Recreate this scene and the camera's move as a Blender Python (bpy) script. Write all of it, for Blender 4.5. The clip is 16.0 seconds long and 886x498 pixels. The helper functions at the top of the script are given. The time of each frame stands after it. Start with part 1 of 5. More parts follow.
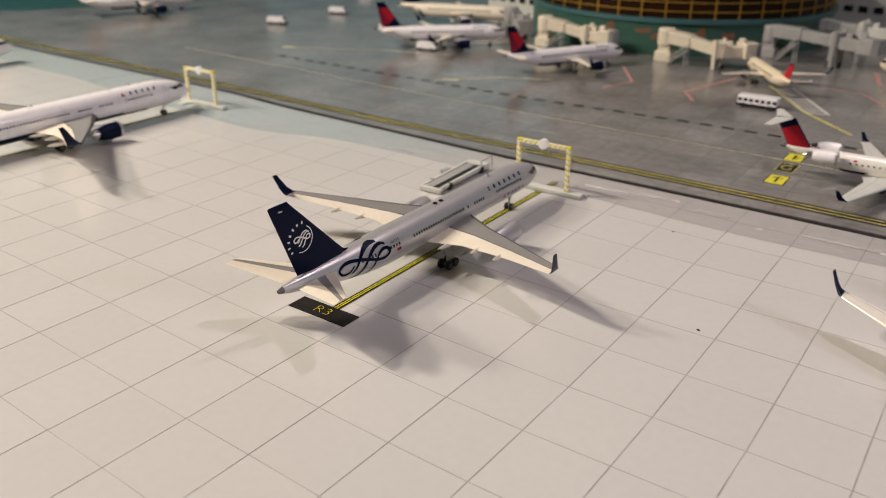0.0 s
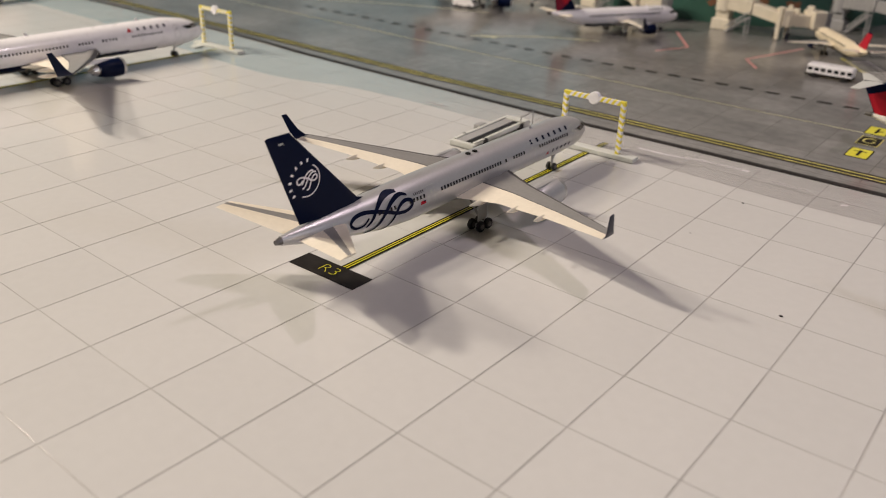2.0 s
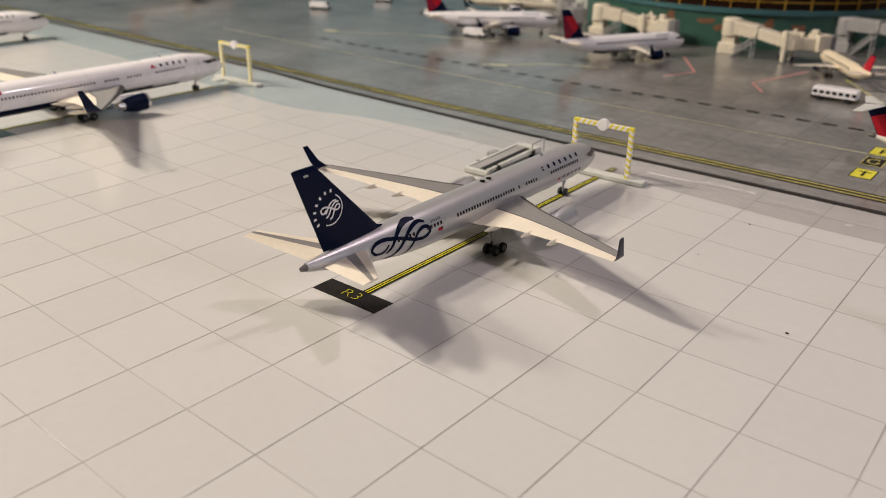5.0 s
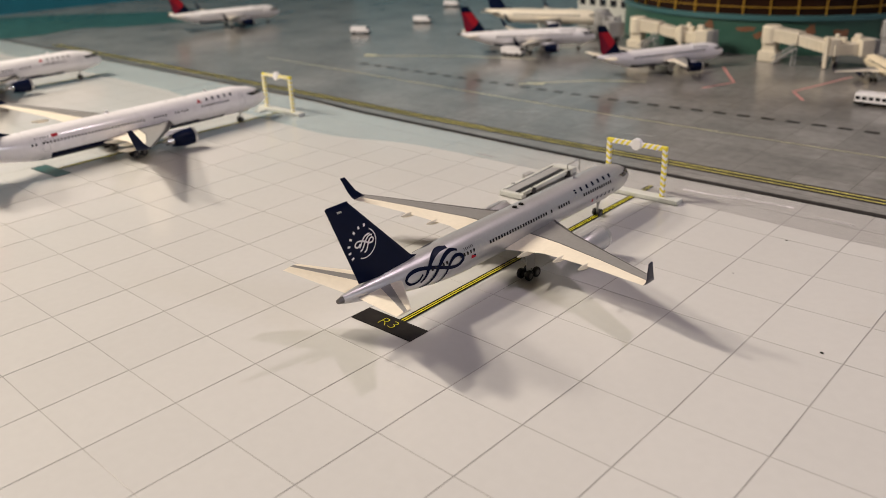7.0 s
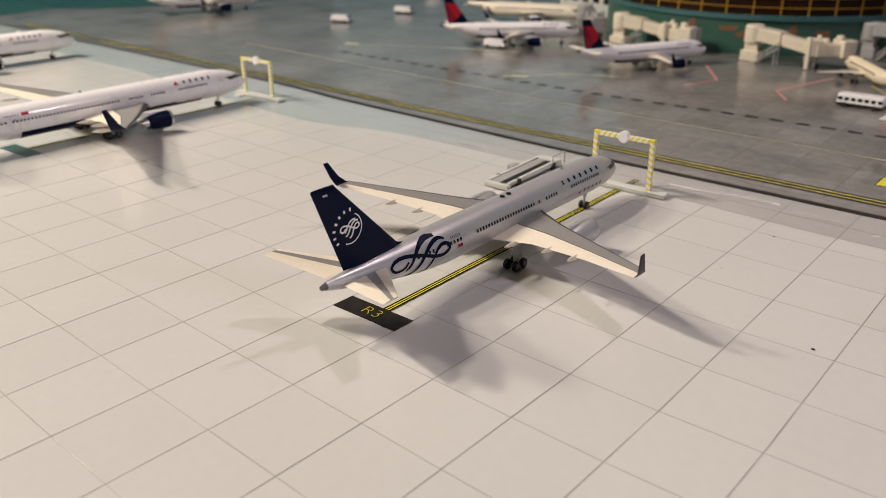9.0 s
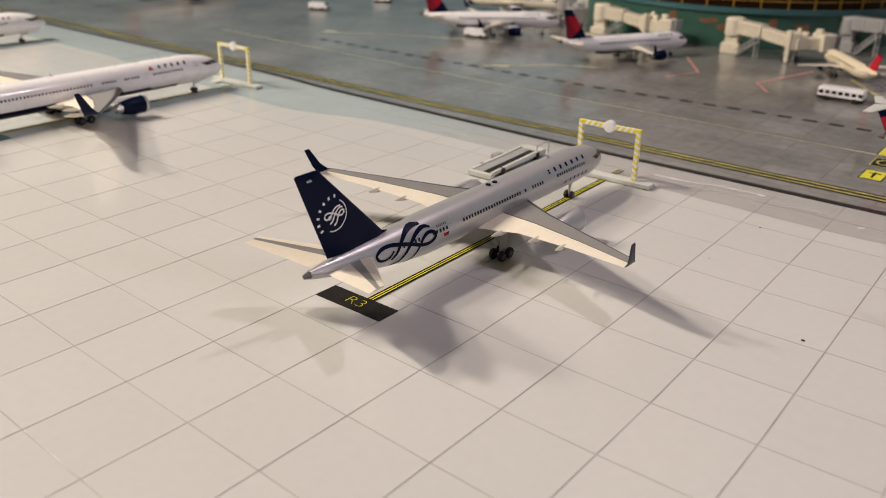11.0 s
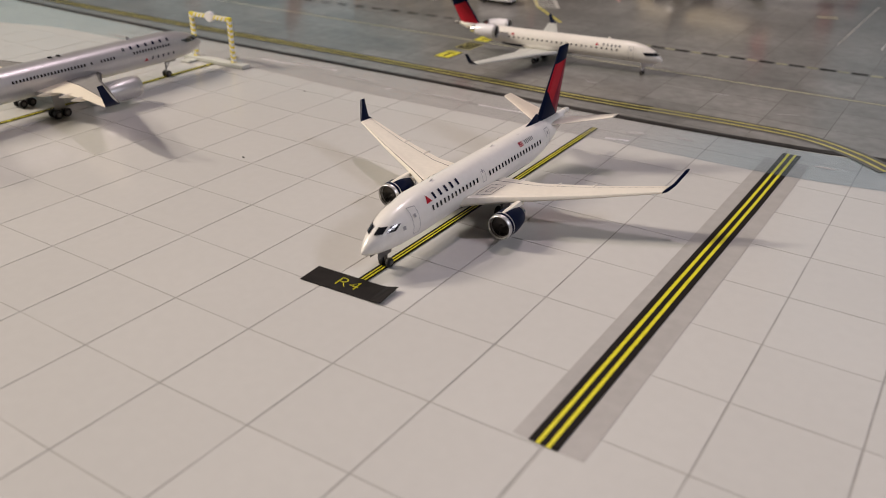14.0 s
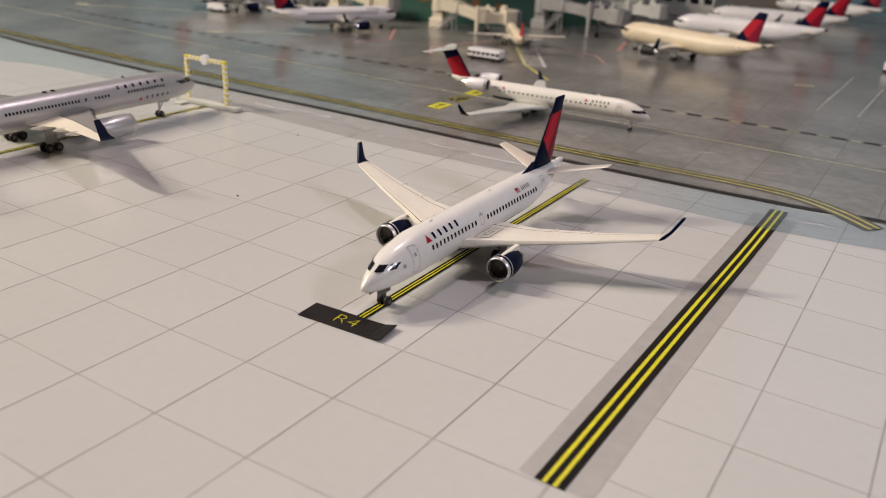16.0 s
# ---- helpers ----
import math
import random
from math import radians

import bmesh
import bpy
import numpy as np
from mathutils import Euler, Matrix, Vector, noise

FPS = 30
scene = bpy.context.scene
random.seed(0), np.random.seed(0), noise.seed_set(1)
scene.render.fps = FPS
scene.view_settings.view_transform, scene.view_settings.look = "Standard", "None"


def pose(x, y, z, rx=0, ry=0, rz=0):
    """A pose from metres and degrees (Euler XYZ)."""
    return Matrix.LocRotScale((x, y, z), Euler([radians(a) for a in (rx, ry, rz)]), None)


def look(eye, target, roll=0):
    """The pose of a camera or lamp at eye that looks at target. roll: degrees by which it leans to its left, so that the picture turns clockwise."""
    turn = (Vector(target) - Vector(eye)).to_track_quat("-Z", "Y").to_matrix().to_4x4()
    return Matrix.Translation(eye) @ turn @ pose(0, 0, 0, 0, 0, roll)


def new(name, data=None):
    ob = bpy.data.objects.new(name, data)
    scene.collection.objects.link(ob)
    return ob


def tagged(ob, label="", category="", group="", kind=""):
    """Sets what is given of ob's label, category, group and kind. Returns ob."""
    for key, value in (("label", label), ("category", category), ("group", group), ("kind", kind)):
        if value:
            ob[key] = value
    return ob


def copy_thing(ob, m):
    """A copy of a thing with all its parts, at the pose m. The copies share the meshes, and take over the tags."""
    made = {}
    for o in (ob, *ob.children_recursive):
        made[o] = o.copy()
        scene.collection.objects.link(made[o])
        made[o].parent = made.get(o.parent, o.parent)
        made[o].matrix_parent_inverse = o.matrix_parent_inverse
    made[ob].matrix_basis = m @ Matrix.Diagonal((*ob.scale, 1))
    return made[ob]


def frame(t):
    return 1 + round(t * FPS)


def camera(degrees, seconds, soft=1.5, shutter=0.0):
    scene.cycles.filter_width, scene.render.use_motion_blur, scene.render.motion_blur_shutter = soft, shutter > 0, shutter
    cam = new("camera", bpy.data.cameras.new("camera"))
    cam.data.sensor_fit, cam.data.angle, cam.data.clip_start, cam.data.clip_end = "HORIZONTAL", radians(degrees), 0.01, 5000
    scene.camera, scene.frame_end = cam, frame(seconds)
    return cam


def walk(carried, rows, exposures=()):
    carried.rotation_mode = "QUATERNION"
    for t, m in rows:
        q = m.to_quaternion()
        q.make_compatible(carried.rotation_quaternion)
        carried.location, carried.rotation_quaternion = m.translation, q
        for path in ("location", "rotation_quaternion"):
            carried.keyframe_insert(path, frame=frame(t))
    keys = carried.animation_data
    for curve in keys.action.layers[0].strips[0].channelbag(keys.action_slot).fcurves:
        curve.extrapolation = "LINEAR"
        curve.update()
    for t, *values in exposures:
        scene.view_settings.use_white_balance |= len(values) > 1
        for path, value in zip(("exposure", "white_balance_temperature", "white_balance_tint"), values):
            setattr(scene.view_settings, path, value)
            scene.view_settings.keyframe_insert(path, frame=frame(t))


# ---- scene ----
cam = camera(57.25, 16.0, soft=0.8, shutter=0.4)
# seconds, eye, target, roll
PATH = [
    (0, (0.06439, -0.13592, 0.10124), (-0.04194, 0.01137, 0.01757), 0.08),
    (0.5, (0.05929, -0.13249, 0.09753), (-0.05004, 0.01325, 0.01503), 0.69),
    (1, (0.05799, -0.12773, 0.09178), (-0.05254, 0.01595, 0.00729), 1.80),
    (1.5, (0.05762, -0.12028, 0.08852), (-0.05266, 0.02212, 0.00156), 1.82),
    (2, (0.04684, -0.11417, 0.08154), (-0.06299, 0.02820, -0.00602), 2.21),
    (2.5, (0.04052, -0.11370, 0.07811), (-0.06733, 0.03011, -0.00957), 2.96),
    (3, (0.04017, -0.11238, 0.07811), (-0.06654, 0.03246, -0.00927), 2.91),
    (3.5, (0.03998, -0.11477, 0.07752), (-0.06596, 0.03153, -0.00835), 3.34),
    (6, (0.05684, -0.12073, 0.09134), (-0.06531, 0.01645, 0.01222), -1.66),
    (6.5, (0.05710, -0.11980, 0.09251), (-0.06775, 0.01491, 0.01335), -2.32),
    (7, (0.05521, -0.11958, 0.09018), (-0.06901, 0.01552, 0.01070), -2.29),
    (7.5, (0.05647, -0.11732, 0.09355), (-0.06698, 0.01870, 0.01444), -2.38),
    (8, (0.05488, -0.11832, 0.09126), (-0.06804, 0.01867, 0.01299), -1.67),
    (8.5, (0.05221, -0.11954, 0.08736), (-0.06902, 0.01844, 0.00820), -0.61),
    (9, (0.05030, -0.11886, 0.08669), (-0.06864, 0.02030, 0.00613), -0.29),
    (11.5, (0.04529, -0.11719, 0.08393), (-0.06776, 0.02565, 0.00138), 0.77),
    (12, (0.04460, -0.11448, 0.08552), (-0.06832, 0.02723, 0.00085), -0.07),
    (12.5, (0.07185, -0.12353, 0.08895), (-0.03885, 0.01883, 0.00245), -1.27),
    (13, (0.10731, -0.13017, 0.08989), (0.00403, 0.01655, 0.00154), -1.24),
    (13.5, (0.15484, -0.11335, 0.08664), (0.05613, 0.03498, -0.00420), -0.86),
    (14, (0.17072, -0.09935, 0.07895), (0.07287, 0.04844, -0.01371), 0.34),
    (14.5, (0.17148, -0.10134, 0.07877), (0.07043, 0.04763, -0.00840), 0.71),
    (15, (0.16996, -0.10426, 0.07936), (0.06861, 0.04780, -0.00193), 1.21),
    (15.5, (0.16762, -0.10348, 0.07738), (0.06914, 0.05132, -0.00223), 1.98),
    (16, (0.16697, -0.10354, 0.07537), (0.07119, 0.05301, -0.00410), 2.87),
]
walk(cam, [(t, look(eye, target, roll)) for t, eye, target, roll in PATH],
     [(0, -0.05), (1.5, -0.08), (3, -0.11), (4, -0.09), (6, -0.02), (9, -0.02), (11.5, -0.03), (12.5, -0.06), (13.5, -0.11), (14.5, -0.04), (16, 0.03)])
# a small phone lens close to its subject: shallow focus on the stands
cam.data.dof.use_dof = True
cam.data.dof.focus_distance = 0.188
cam.data.dof.aperture_fstop = 24.0

# ---- light ----
U = 0.01905      # side of a printed concrete slab on the mat
K = 1 / 400      # scale of the models

world = bpy.data.worlds.new("room_light")
scene.world = world
world.use_nodes = True
world.node_tree.nodes["Background"].inputs[0].default_value = (1.0, 0.86, 0.74, 1)
world.node_tree.nodes["Background"].inputs[1].default_value = 0.015


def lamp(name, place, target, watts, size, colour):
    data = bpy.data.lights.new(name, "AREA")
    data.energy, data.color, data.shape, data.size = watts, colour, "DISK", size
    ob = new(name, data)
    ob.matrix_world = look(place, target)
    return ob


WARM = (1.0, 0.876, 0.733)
# unseen lamps well below the ceiling, placed after the shadows they cast
lamp("unseen_lamp", (-0.49, -0.18, 0.55), (-0.06, 0.0, 0), 2.6, 0.04, WARM)
lamp("unseen_lamp", (-0.64, -0.17, 0.55), (-0.06, 0.0, 0), 2.5, 0.055, WARM)
lamp("unseen_lamp", (-0.81, -0.29, 0.55), (-0.06, 0.0, 0), 4.1, 0.085, WARM)
lamp("unseen_lamp", (0.02, 0.205, 0.40), (0.01, 0.02, 0), 0.47, 0.026, (1.0, 0.82, 0.88))
# unseen cool lamp, placed close by to brighten the right of the mat
lamp("side_fill", (0.44, 0.06, 0.26), (0.12, 0.03, 0), 0.56, 0.06, (0.92, 0.90, 1.0))
# unseen spots, added to brighten the north wall that the mats mirror
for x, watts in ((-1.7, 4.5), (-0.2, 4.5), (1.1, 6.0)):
    data = bpy.data.lights.new("wall_fill_spot", "SPOT")
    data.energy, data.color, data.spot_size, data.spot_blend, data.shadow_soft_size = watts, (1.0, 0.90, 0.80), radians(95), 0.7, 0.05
    ob = new("wall_fill_spot", data)
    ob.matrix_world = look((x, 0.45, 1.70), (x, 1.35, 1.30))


# ---- materials ----
def material(name, colour, rough=0.5, metal=0.0, coat=0.0, grain=0.0, grain_size=300.0, stain=0.0, stain_size=25.0,
             bump=0.0, bump_size=800.0, vary=0.0, spec=0.5, coat_rough=0.12, coat_ior=1.5):
    m = bpy.data.materials.new(name)
    m.use_nodes = True
    nt = m.node_tree
    b = nt.nodes["Principled BSDF"]
    b.inputs["Roughness"].default_value = rough
    b.inputs["Metallic"].default_value = metal
    b.inputs["Coat Weight"].default_value = coat
    b.inputs["Coat Roughness"].default_value = coat_rough
    b.inputs["Coat IOR"].default_value = coat_ior
    b.inputs["Specular IOR Level"].default_value = spec
    b.inputs["Base Color"].default_value = (*colour, 1)
    tc = nt.nodes.new("ShaderNodeTexCoord")
    geo = nt.nodes.new("ShaderNodeNewGeometry")
    col = None

    def noise_tex(size, detail):
        n = nt.nodes.new("ShaderNodeTexNoise")
        n.inputs["Scale"].default_value, n.inputs["Detail"].default_value = size, detail
        nt.links.new(geo.outputs["Position"], n.inputs["Vector"])
        return n

    def mixed(previous, fac_socket, low, high):
        r = nt.nodes.new("ShaderNodeMapRange")
        r.inputs["From Min"].default_value, r.inputs["From Max"].default_value = 0.3, 0.7
        r.inputs["To Min"].default_value, r.inputs["To Max"].default_value = low, high
        nt.links.new(fac_socket, r.inputs["Value"])
        x = nt.nodes.new("ShaderNodeMix")
        x.data_type, x.blend_type = "RGBA", "MULTIPLY"
        x.inputs[0].default_value = 1.0
        if previous:
            nt.links.new(previous, x.inputs[6])
        else:
            x.inputs[6].default_value = (*colour, 1)
        nt.links.new(r.outputs[0], x.inputs[7])
        return x.outputs[2]

    if stain:
        col = mixed(col, noise_tex(stain_size, 5).outputs[0], 1 - stain, 1 + stain * 0.4)
    if grain:
        col = mixed(col, noise_tex(grain_size, 3).outputs[0], 1 - grain, 1 + grain * 0.4)
    if vary:
        oi = nt.nodes.new("ShaderNodeObjectInfo")
        col = mixed(col, oi.outputs["Random"], 1 - vary, 1 + vary)
    if col:
        nt.links.new(col, b.inputs["Base Color"])
    if stain or grain:
        r = nt.nodes.new("ShaderNodeMapRange")
        r.inputs["To Min"].default_value, r.inputs["To Max"].default_value = max(rough - 0.08, 0.02), rough + 0.10
        nt.links.new(noise_tex(stain_size * 2.3, 4).outputs[0], r.inputs["Value"])
        nt.links.new(r.outputs[0], b.inputs["Roughness"])
    if bump:
        bp = nt.nodes.new("ShaderNodeBump")
        bp.inputs["Strength"].default_value, bp.inputs["Distance"].default_value = bump, 0.0004
        nt.links.new(noise_tex(bump_size, 4).outputs[0], bp.inputs["Height"])
        nt.links.new(bp.outputs[0], b.inputs["Normal"])
    return m


SLAB = material("printed_concrete", (0.61, 0.601, 0.584), 0.45, spec=0.1, coat=1.0, coat_rough=0.17, grain=0.02, grain_size=420, stain=0.02, stain_size=12, bump=0.02, bump_size=40, vary=0.012)
JOINT = material("printed_joint", (0.495, 0.48, 0.46), 0.45, spec=0.1, coat=1.0, coat_rough=0.07, grain=0.2, grain_size=90, stain=0.25, stain_size=40)
TAXI = material("printed_taxiway", (0.246, 0.238, 0.229), 0.45, spec=0.1, coat=1.0, coat_rough=0.20, coat_ior=1.55, grain=0.2, grain_size=260, stain=0.35, stain_size=28, bump=0.06, bump_size=90)
TAXI_SLAB = material("printed_taxiway_slab", (0.246, 0.238, 0.229), 0.45, spec=0.1, coat=1.0, coat_rough=0.20, coat_ior=1.55, grain=0.2, grain_size=260, stain=0.38, stain_size=28, bump=0.06, bump_size=90, vary=0.07)
KERB = material("dark_mat_edge", (0.03, 0.026, 0.025), 0.5, spec=0.2, coat=0.05, grain=0.3, grain_size=200, stain=0.3)
YELLOW = material("yellow_paint", (0.80, 0.74, 0.02), 0.35, grain=0.12, grain_size=700, coat=0.6)
PALE_YELLOW = material("worn_yellow_paint", (0.80, 0.72, 0.17), 0.4, grain=0.3, grain_size=300, stain=0.3, coat=0.6)
BLACK = material("black_paint", (0.014, 0.012, 0.011), 0.5, grain=0.2, spec=0.1, coat=0.1)
GREEN_PLATE = material("dark_green_plate", (0.02, 0.085, 0.075), 0.35, grain=0.2, grain_size=400, coat=0.5)
PLATE = material("black_plate", (0.022, 0.019, 0.018), 0.5, spec=0.15, grain=0.25, grain_size=400, stain=0.3, stain_size=150, coat=0.12)
OLIVE = material("olive_yellow_paint", (0.52, 0.47, 0.10), 0.4, grain=0.3, grain_size=300, stain=0.3, coat=0.6)
TAPE = material("grey_decal", (0.475, 0.457, 0.44), 0.4, coat=1.0, coat_rough=0.07, grain=0.08, grain_size=300, stain=0.06)
TAXI_JOINT = material("printed_taxiway_joint", (0.13, 0.122, 0.112), 0.5, spec=0.1, coat=0.8, coat_rough=0.2, grain=0.3, grain_size=120)
FADED = material("faded_yellow_paint", (0.60, 0.58, 0.38), 0.4, grain=0.3, grain_size=300, stain=0.3)
RED_PAINT = material("pale_red_paint", (0.58, 0.27, 0.25), 0.4, grain=0.2, grain_size=250)
WHITE_PAINT = material("worn_white_paint", (0.62, 0.60, 0.57), 0.4, grain=0.25, grain_size=250, stain=0.3)
GRASS = material("printed_grass", (0.04, 0.12, 0.09), 0.45, coat=0.8, grain=0.3, grain_size=120, stain=0.3, stain_size=12)
# unseen room: dark walls to limit bounce, one bright wall as a reflector
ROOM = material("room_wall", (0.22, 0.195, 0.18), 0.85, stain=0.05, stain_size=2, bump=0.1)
BRIGHT_WALL = material("reflector_wall", (0.80, 0.74, 0.67), 0.85, stain=0.05, stain_size=2, bump=0.1)
WOOD = material("table_wood", (0.30, 0.20, 0.12), 0.45, grain=0.25, grain_size=60, stain=0.2, stain_size=6)
CARPET = material("room_floor", (0.22, 0.18, 0.15), 0.9, grain=0.3, grain_size=200)

SILVER = material("silver_paint", (0.56, 0.553, 0.56), 0.38, metal=0.52, coat=0.22, grain=0.04, grain_size=1500, stain=0.04, stain_size=120)
WHITE = material("white_enamel", (0.90, 0.88, 0.90), 0.28, coat=0.5, grain=0.03, grain_size=900, stain=0.03, stain_size=90)
CREAM = material("cream_enamel", (0.82, 0.75, 0.62), 0.38, grain=0.04, grain_size=900, stain=0.05, stain_size=120)
GREY = material("grey_wing_paint", (0.25, 0.243, 0.235), 0.42, grain=0.06, grain_size=1200, stain=0.06, stain_size=120)
INK = material("navy_ink", (0.006, 0.008, 0.03), 0.6, spec=0.1)
NAVY = material("navy_enamel", (0.0018, 0.0056, 0.027), 0.36, spec=0.10, grain=0.08, grain_size=900)
RED = material("red_enamel", (0.46, 0.014, 0.03), 0.40, spec=0.2, grain=0.06, grain_size=900)
DARK_RED = material("dark_red_enamel", (0.22, 0.008, 0.03), 0.40, spec=0.2, grain=0.06, grain_size=900)
CHROME = material("bare_metal", (0.68, 0.67, 0.66), 0.22, metal=1.0, grain=0.08, grain_size=900)
SATIN = material("satin_metal", (0.66, 0.65, 0.64), 0.38, metal=0.85, grain=0.06, grain_size=900)
LEMON = material("yellow_plastic", (0.84, 0.71, 0.07), 0.4, grain=0.1, grain_size=900)
FAN = material("dark_grey_plastic", (0.17, 0.155, 0.145), 0.55, grain=0.1, grain_size=900)
DARK_METAL = material("dark_metal", (0.17, 0.16, 0.155), 0.45, metal=0.7, grain=0.2, grain_size=900)
RUBBER = material("black_rubber", (0.014, 0.014, 0.015), 0.55, grain=0.2, grain_size=900)
GLASS_DARK = material("painted_window", (0.012, 0.013, 0.018), 0.18, coat=0.4)
LINE = material("panel_line_ink", (0.07, 0.065, 0.065), 0.5)
FAINT = material("faint_panel_line", (0.40, 0.39, 0.40), 0.45)
PLASTIC = material("cream_plastic", (0.74, 0.67, 0.53), 0.45, grain=0.06, grain_size=500, stain=0.08, stain_size=90)
GREYPLASTIC = material("grey_plastic", (0.36, 0.355, 0.35), 0.5, grain=0.08, grain_size=500, stain=0.1, stain_size=90)
PALE = material("pale_grey_plastic", (0.60, 0.61, 0.57), 0.4, grain=0.05, grain_size=500, stain=0.06, stain_size=90)
DRUM = material("green_teal_wall", (0.04, 0.115, 0.085), 0.4, grain=0.12, grain_size=60, stain=0.25, stain_size=14)
LEDGE = material("teal_ledge", (0.045, 0.13, 0.14), 0.35, grain=0.1, grain_size=80)
BROWN = material("brown_window", (0.020, 0.007, 0.003), 0.4, spec=0.15, stain=0.3, stain_size=40)
GOLD = material("gold_mullion", (0.42, 0.24, 0.03), 0.4, metal=0.4, grain=0.15, grain_size=200)
RUST = material("rust_patch", (0.22, 0.10, 0.05), 0.6, grain=0.3, grain_size=120)

# clear film: lets most light through, is a little hazy and mirrors a little
def film(name, tint, haze_colour, haze_share, ior, blue=None):
    m = bpy.data.materials.new(name)
    m.use_nodes = True
    nt = m.node_tree
    nt.nodes.clear()
    made = {k: nt.nodes.new("ShaderNode" + k) for k in ("OutputMaterial", "BsdfTransparent", "BsdfGlossy", "BsdfDiffuse", "Fresnel", "TexNoise", "Bump", "MapRange")}
    blend, mix = nt.nodes.new("ShaderNodeMixShader"), nt.nodes.new("ShaderNodeMixShader")
    made["BsdfTransparent"].inputs[0].default_value = (*tint, 1)
    made["BsdfDiffuse"].inputs[0].default_value = (*haze_colour, 1)
    made["BsdfGlossy"].inputs["Roughness"].default_value = 0.08
    made["Fresnel"].inputs[0].default_value = ior
    made["TexNoise"].inputs["Scale"].default_value = 70
    made["Bump"].inputs["Strength"].default_value, made["Bump"].inputs["Distance"].default_value = 0.08, 0.0004
    for key, value in (("From Min", 0.35), ("From Max", 0.70), ("To Min", haze_share * 0.4), ("To Max", haze_share * 1.7)):
        made["MapRange"].inputs[key].default_value = value
    nt.links.new(made["TexNoise"].outputs[0], made["Bump"].inputs["Height"])
    nt.links.new(made["TexNoise"].outputs[0], made["MapRange"].inputs["Value"])
    nt.links.new(made["Bump"].outputs[0], made["BsdfGlossy"].inputs["Normal"])
    nt.links.new(made["MapRange"].outputs[0], blend.inputs[0])
    nt.links.new(made["BsdfTransparent"].outputs[0], blend.inputs[1])
    nt.links.new(made["BsdfDiffuse"].outputs[0], blend.inputs[2])
    nt.links.new(made["Fresnel"].outputs[0], mix.inputs[0])
    nt.links.new(blend.outputs[0], mix.inputs[1])
    nt.links.new(made["BsdfGlossy"].outputs[0], mix.inputs[2])
    nt.links.new(mix.outputs[0], made["OutputMaterial"].inputs[0])
    if blue:
        # blue tint at both ends of the seam stands in for a reflection
        geo, sep, top = nt.nodes.new("ShaderNodeNewGeometry"), nt.nodes.new("ShaderNodeSeparateXYZ"), nt.nodes.new("ShaderNodeMath")
        top.operation = "MAXIMUM"
        nt.links.new(geo.outputs["Position"], sep.inputs[0])
        for n, (x0, x1) in enumerate(((-4.2, -8.5), (4.2, 6.8))):
            ramp = nt.nodes.new("ShaderNodeMapRange")
            ramp.interpolation_type = "SMOOTHSTEP"
            ramp.inputs["From Min"].default_value, ramp.inputs["From Max"].default_value = x0 * U, x1 * U
            nt.links.new(sep.outputs[0], ramp.inputs["Value"])
            nt.links.new(ramp.outputs[0], top.inputs[n])
        for node, plain, end in ((made["BsdfTransparent"], tint, blue[0]), (made["BsdfDiffuse"], haze_colour, blue[1])):
            x = nt.nodes.new("ShaderNodeMix")
            x.data_type = "RGBA"
            x.inputs[6].default_value, x.inputs[7].default_value = (*plain, 1), (*end, 1)
            nt.links.new(top.outputs[0], x.inputs[0])
            nt.links.new(x.outputs[2], node.inputs[0])
    return m


FILM = film("laminate_film", (0.965, 0.965, 0.965), (0.64, 0.64, 0.64), 0.13, 1.2, ((0.87, 0.925, 0.945), (0.48, 0.60, 0.66)))
SCUFF = film("scuffed_film", (0.97, 0.97, 0.97), (0.78, 0.76, 0.75), 0.40, 1.2)


# ---- mesh helpers ----
def link_mesh(name, bm, mats, parent=None, smooth=False):
    me = bpy.data.meshes.new(name)
    bm.normal_update()
    bm.to_mesh(me)
    bm.free()
    for m in (mats if isinstance(mats, (list, tuple)) else [mats]):
        me.materials.append(m)
    if smooth:
        me.polygons.foreach_set("use_smooth", [True] * len(me.polygons))
        me.set_sharp_from_angle(angle=radians(40))
    ob = new(name, me)
    ob.parent = parent
    return ob


def part(name, bm, mats, parent, label="", smooth=False):
    return tagged(link_mesh(name, bm, mats, parent, smooth), label)


def thing(name, label, category, m=None, group="", kind=""):
    ob = new(name)
    ob.empty_display_size = 0.005
    if m is not None:
        ob.matrix_basis = m
    return tagged(ob, label, category, group, kind)


def at(x, y, z=0.0, turn=0.0):
    """A pose from slab units and a heading."""
    return pose(x * U, y * U, z * U, 0, 0, turn)


def box(bm, x0, x1, y0, y1, z0, z1, bevel=0.0, mat=0, m=None):
    vs = [bm.verts.new((x, y, z)) for z in (z0, z1) for y in (y0, y1) for x in (x0, x1)]
    fs = [bm.faces.new([vs[i] for i in q]) for q in ((0, 2, 3, 1), (4, 5, 7, 6), (0, 1, 5, 4), (2, 6, 7, 3), (0, 4, 6, 2), (1, 3, 7, 5))]
    if m is not None:
        for v in vs:
            v.co = m @ v.co
    if bevel:
        es = list({e for f in fs for e in f.edges})
        r = bmesh.ops.bevel(bm, geom=es, offset=bevel, segments=2, affect="EDGES", profile=0.5)
        fs = list({f for v in r["verts"] for f in v.link_faces} | {f for f in fs if f.is_valid})
    for f in fs:
        if f.is_valid:
            f.material_index = mat
    return bm


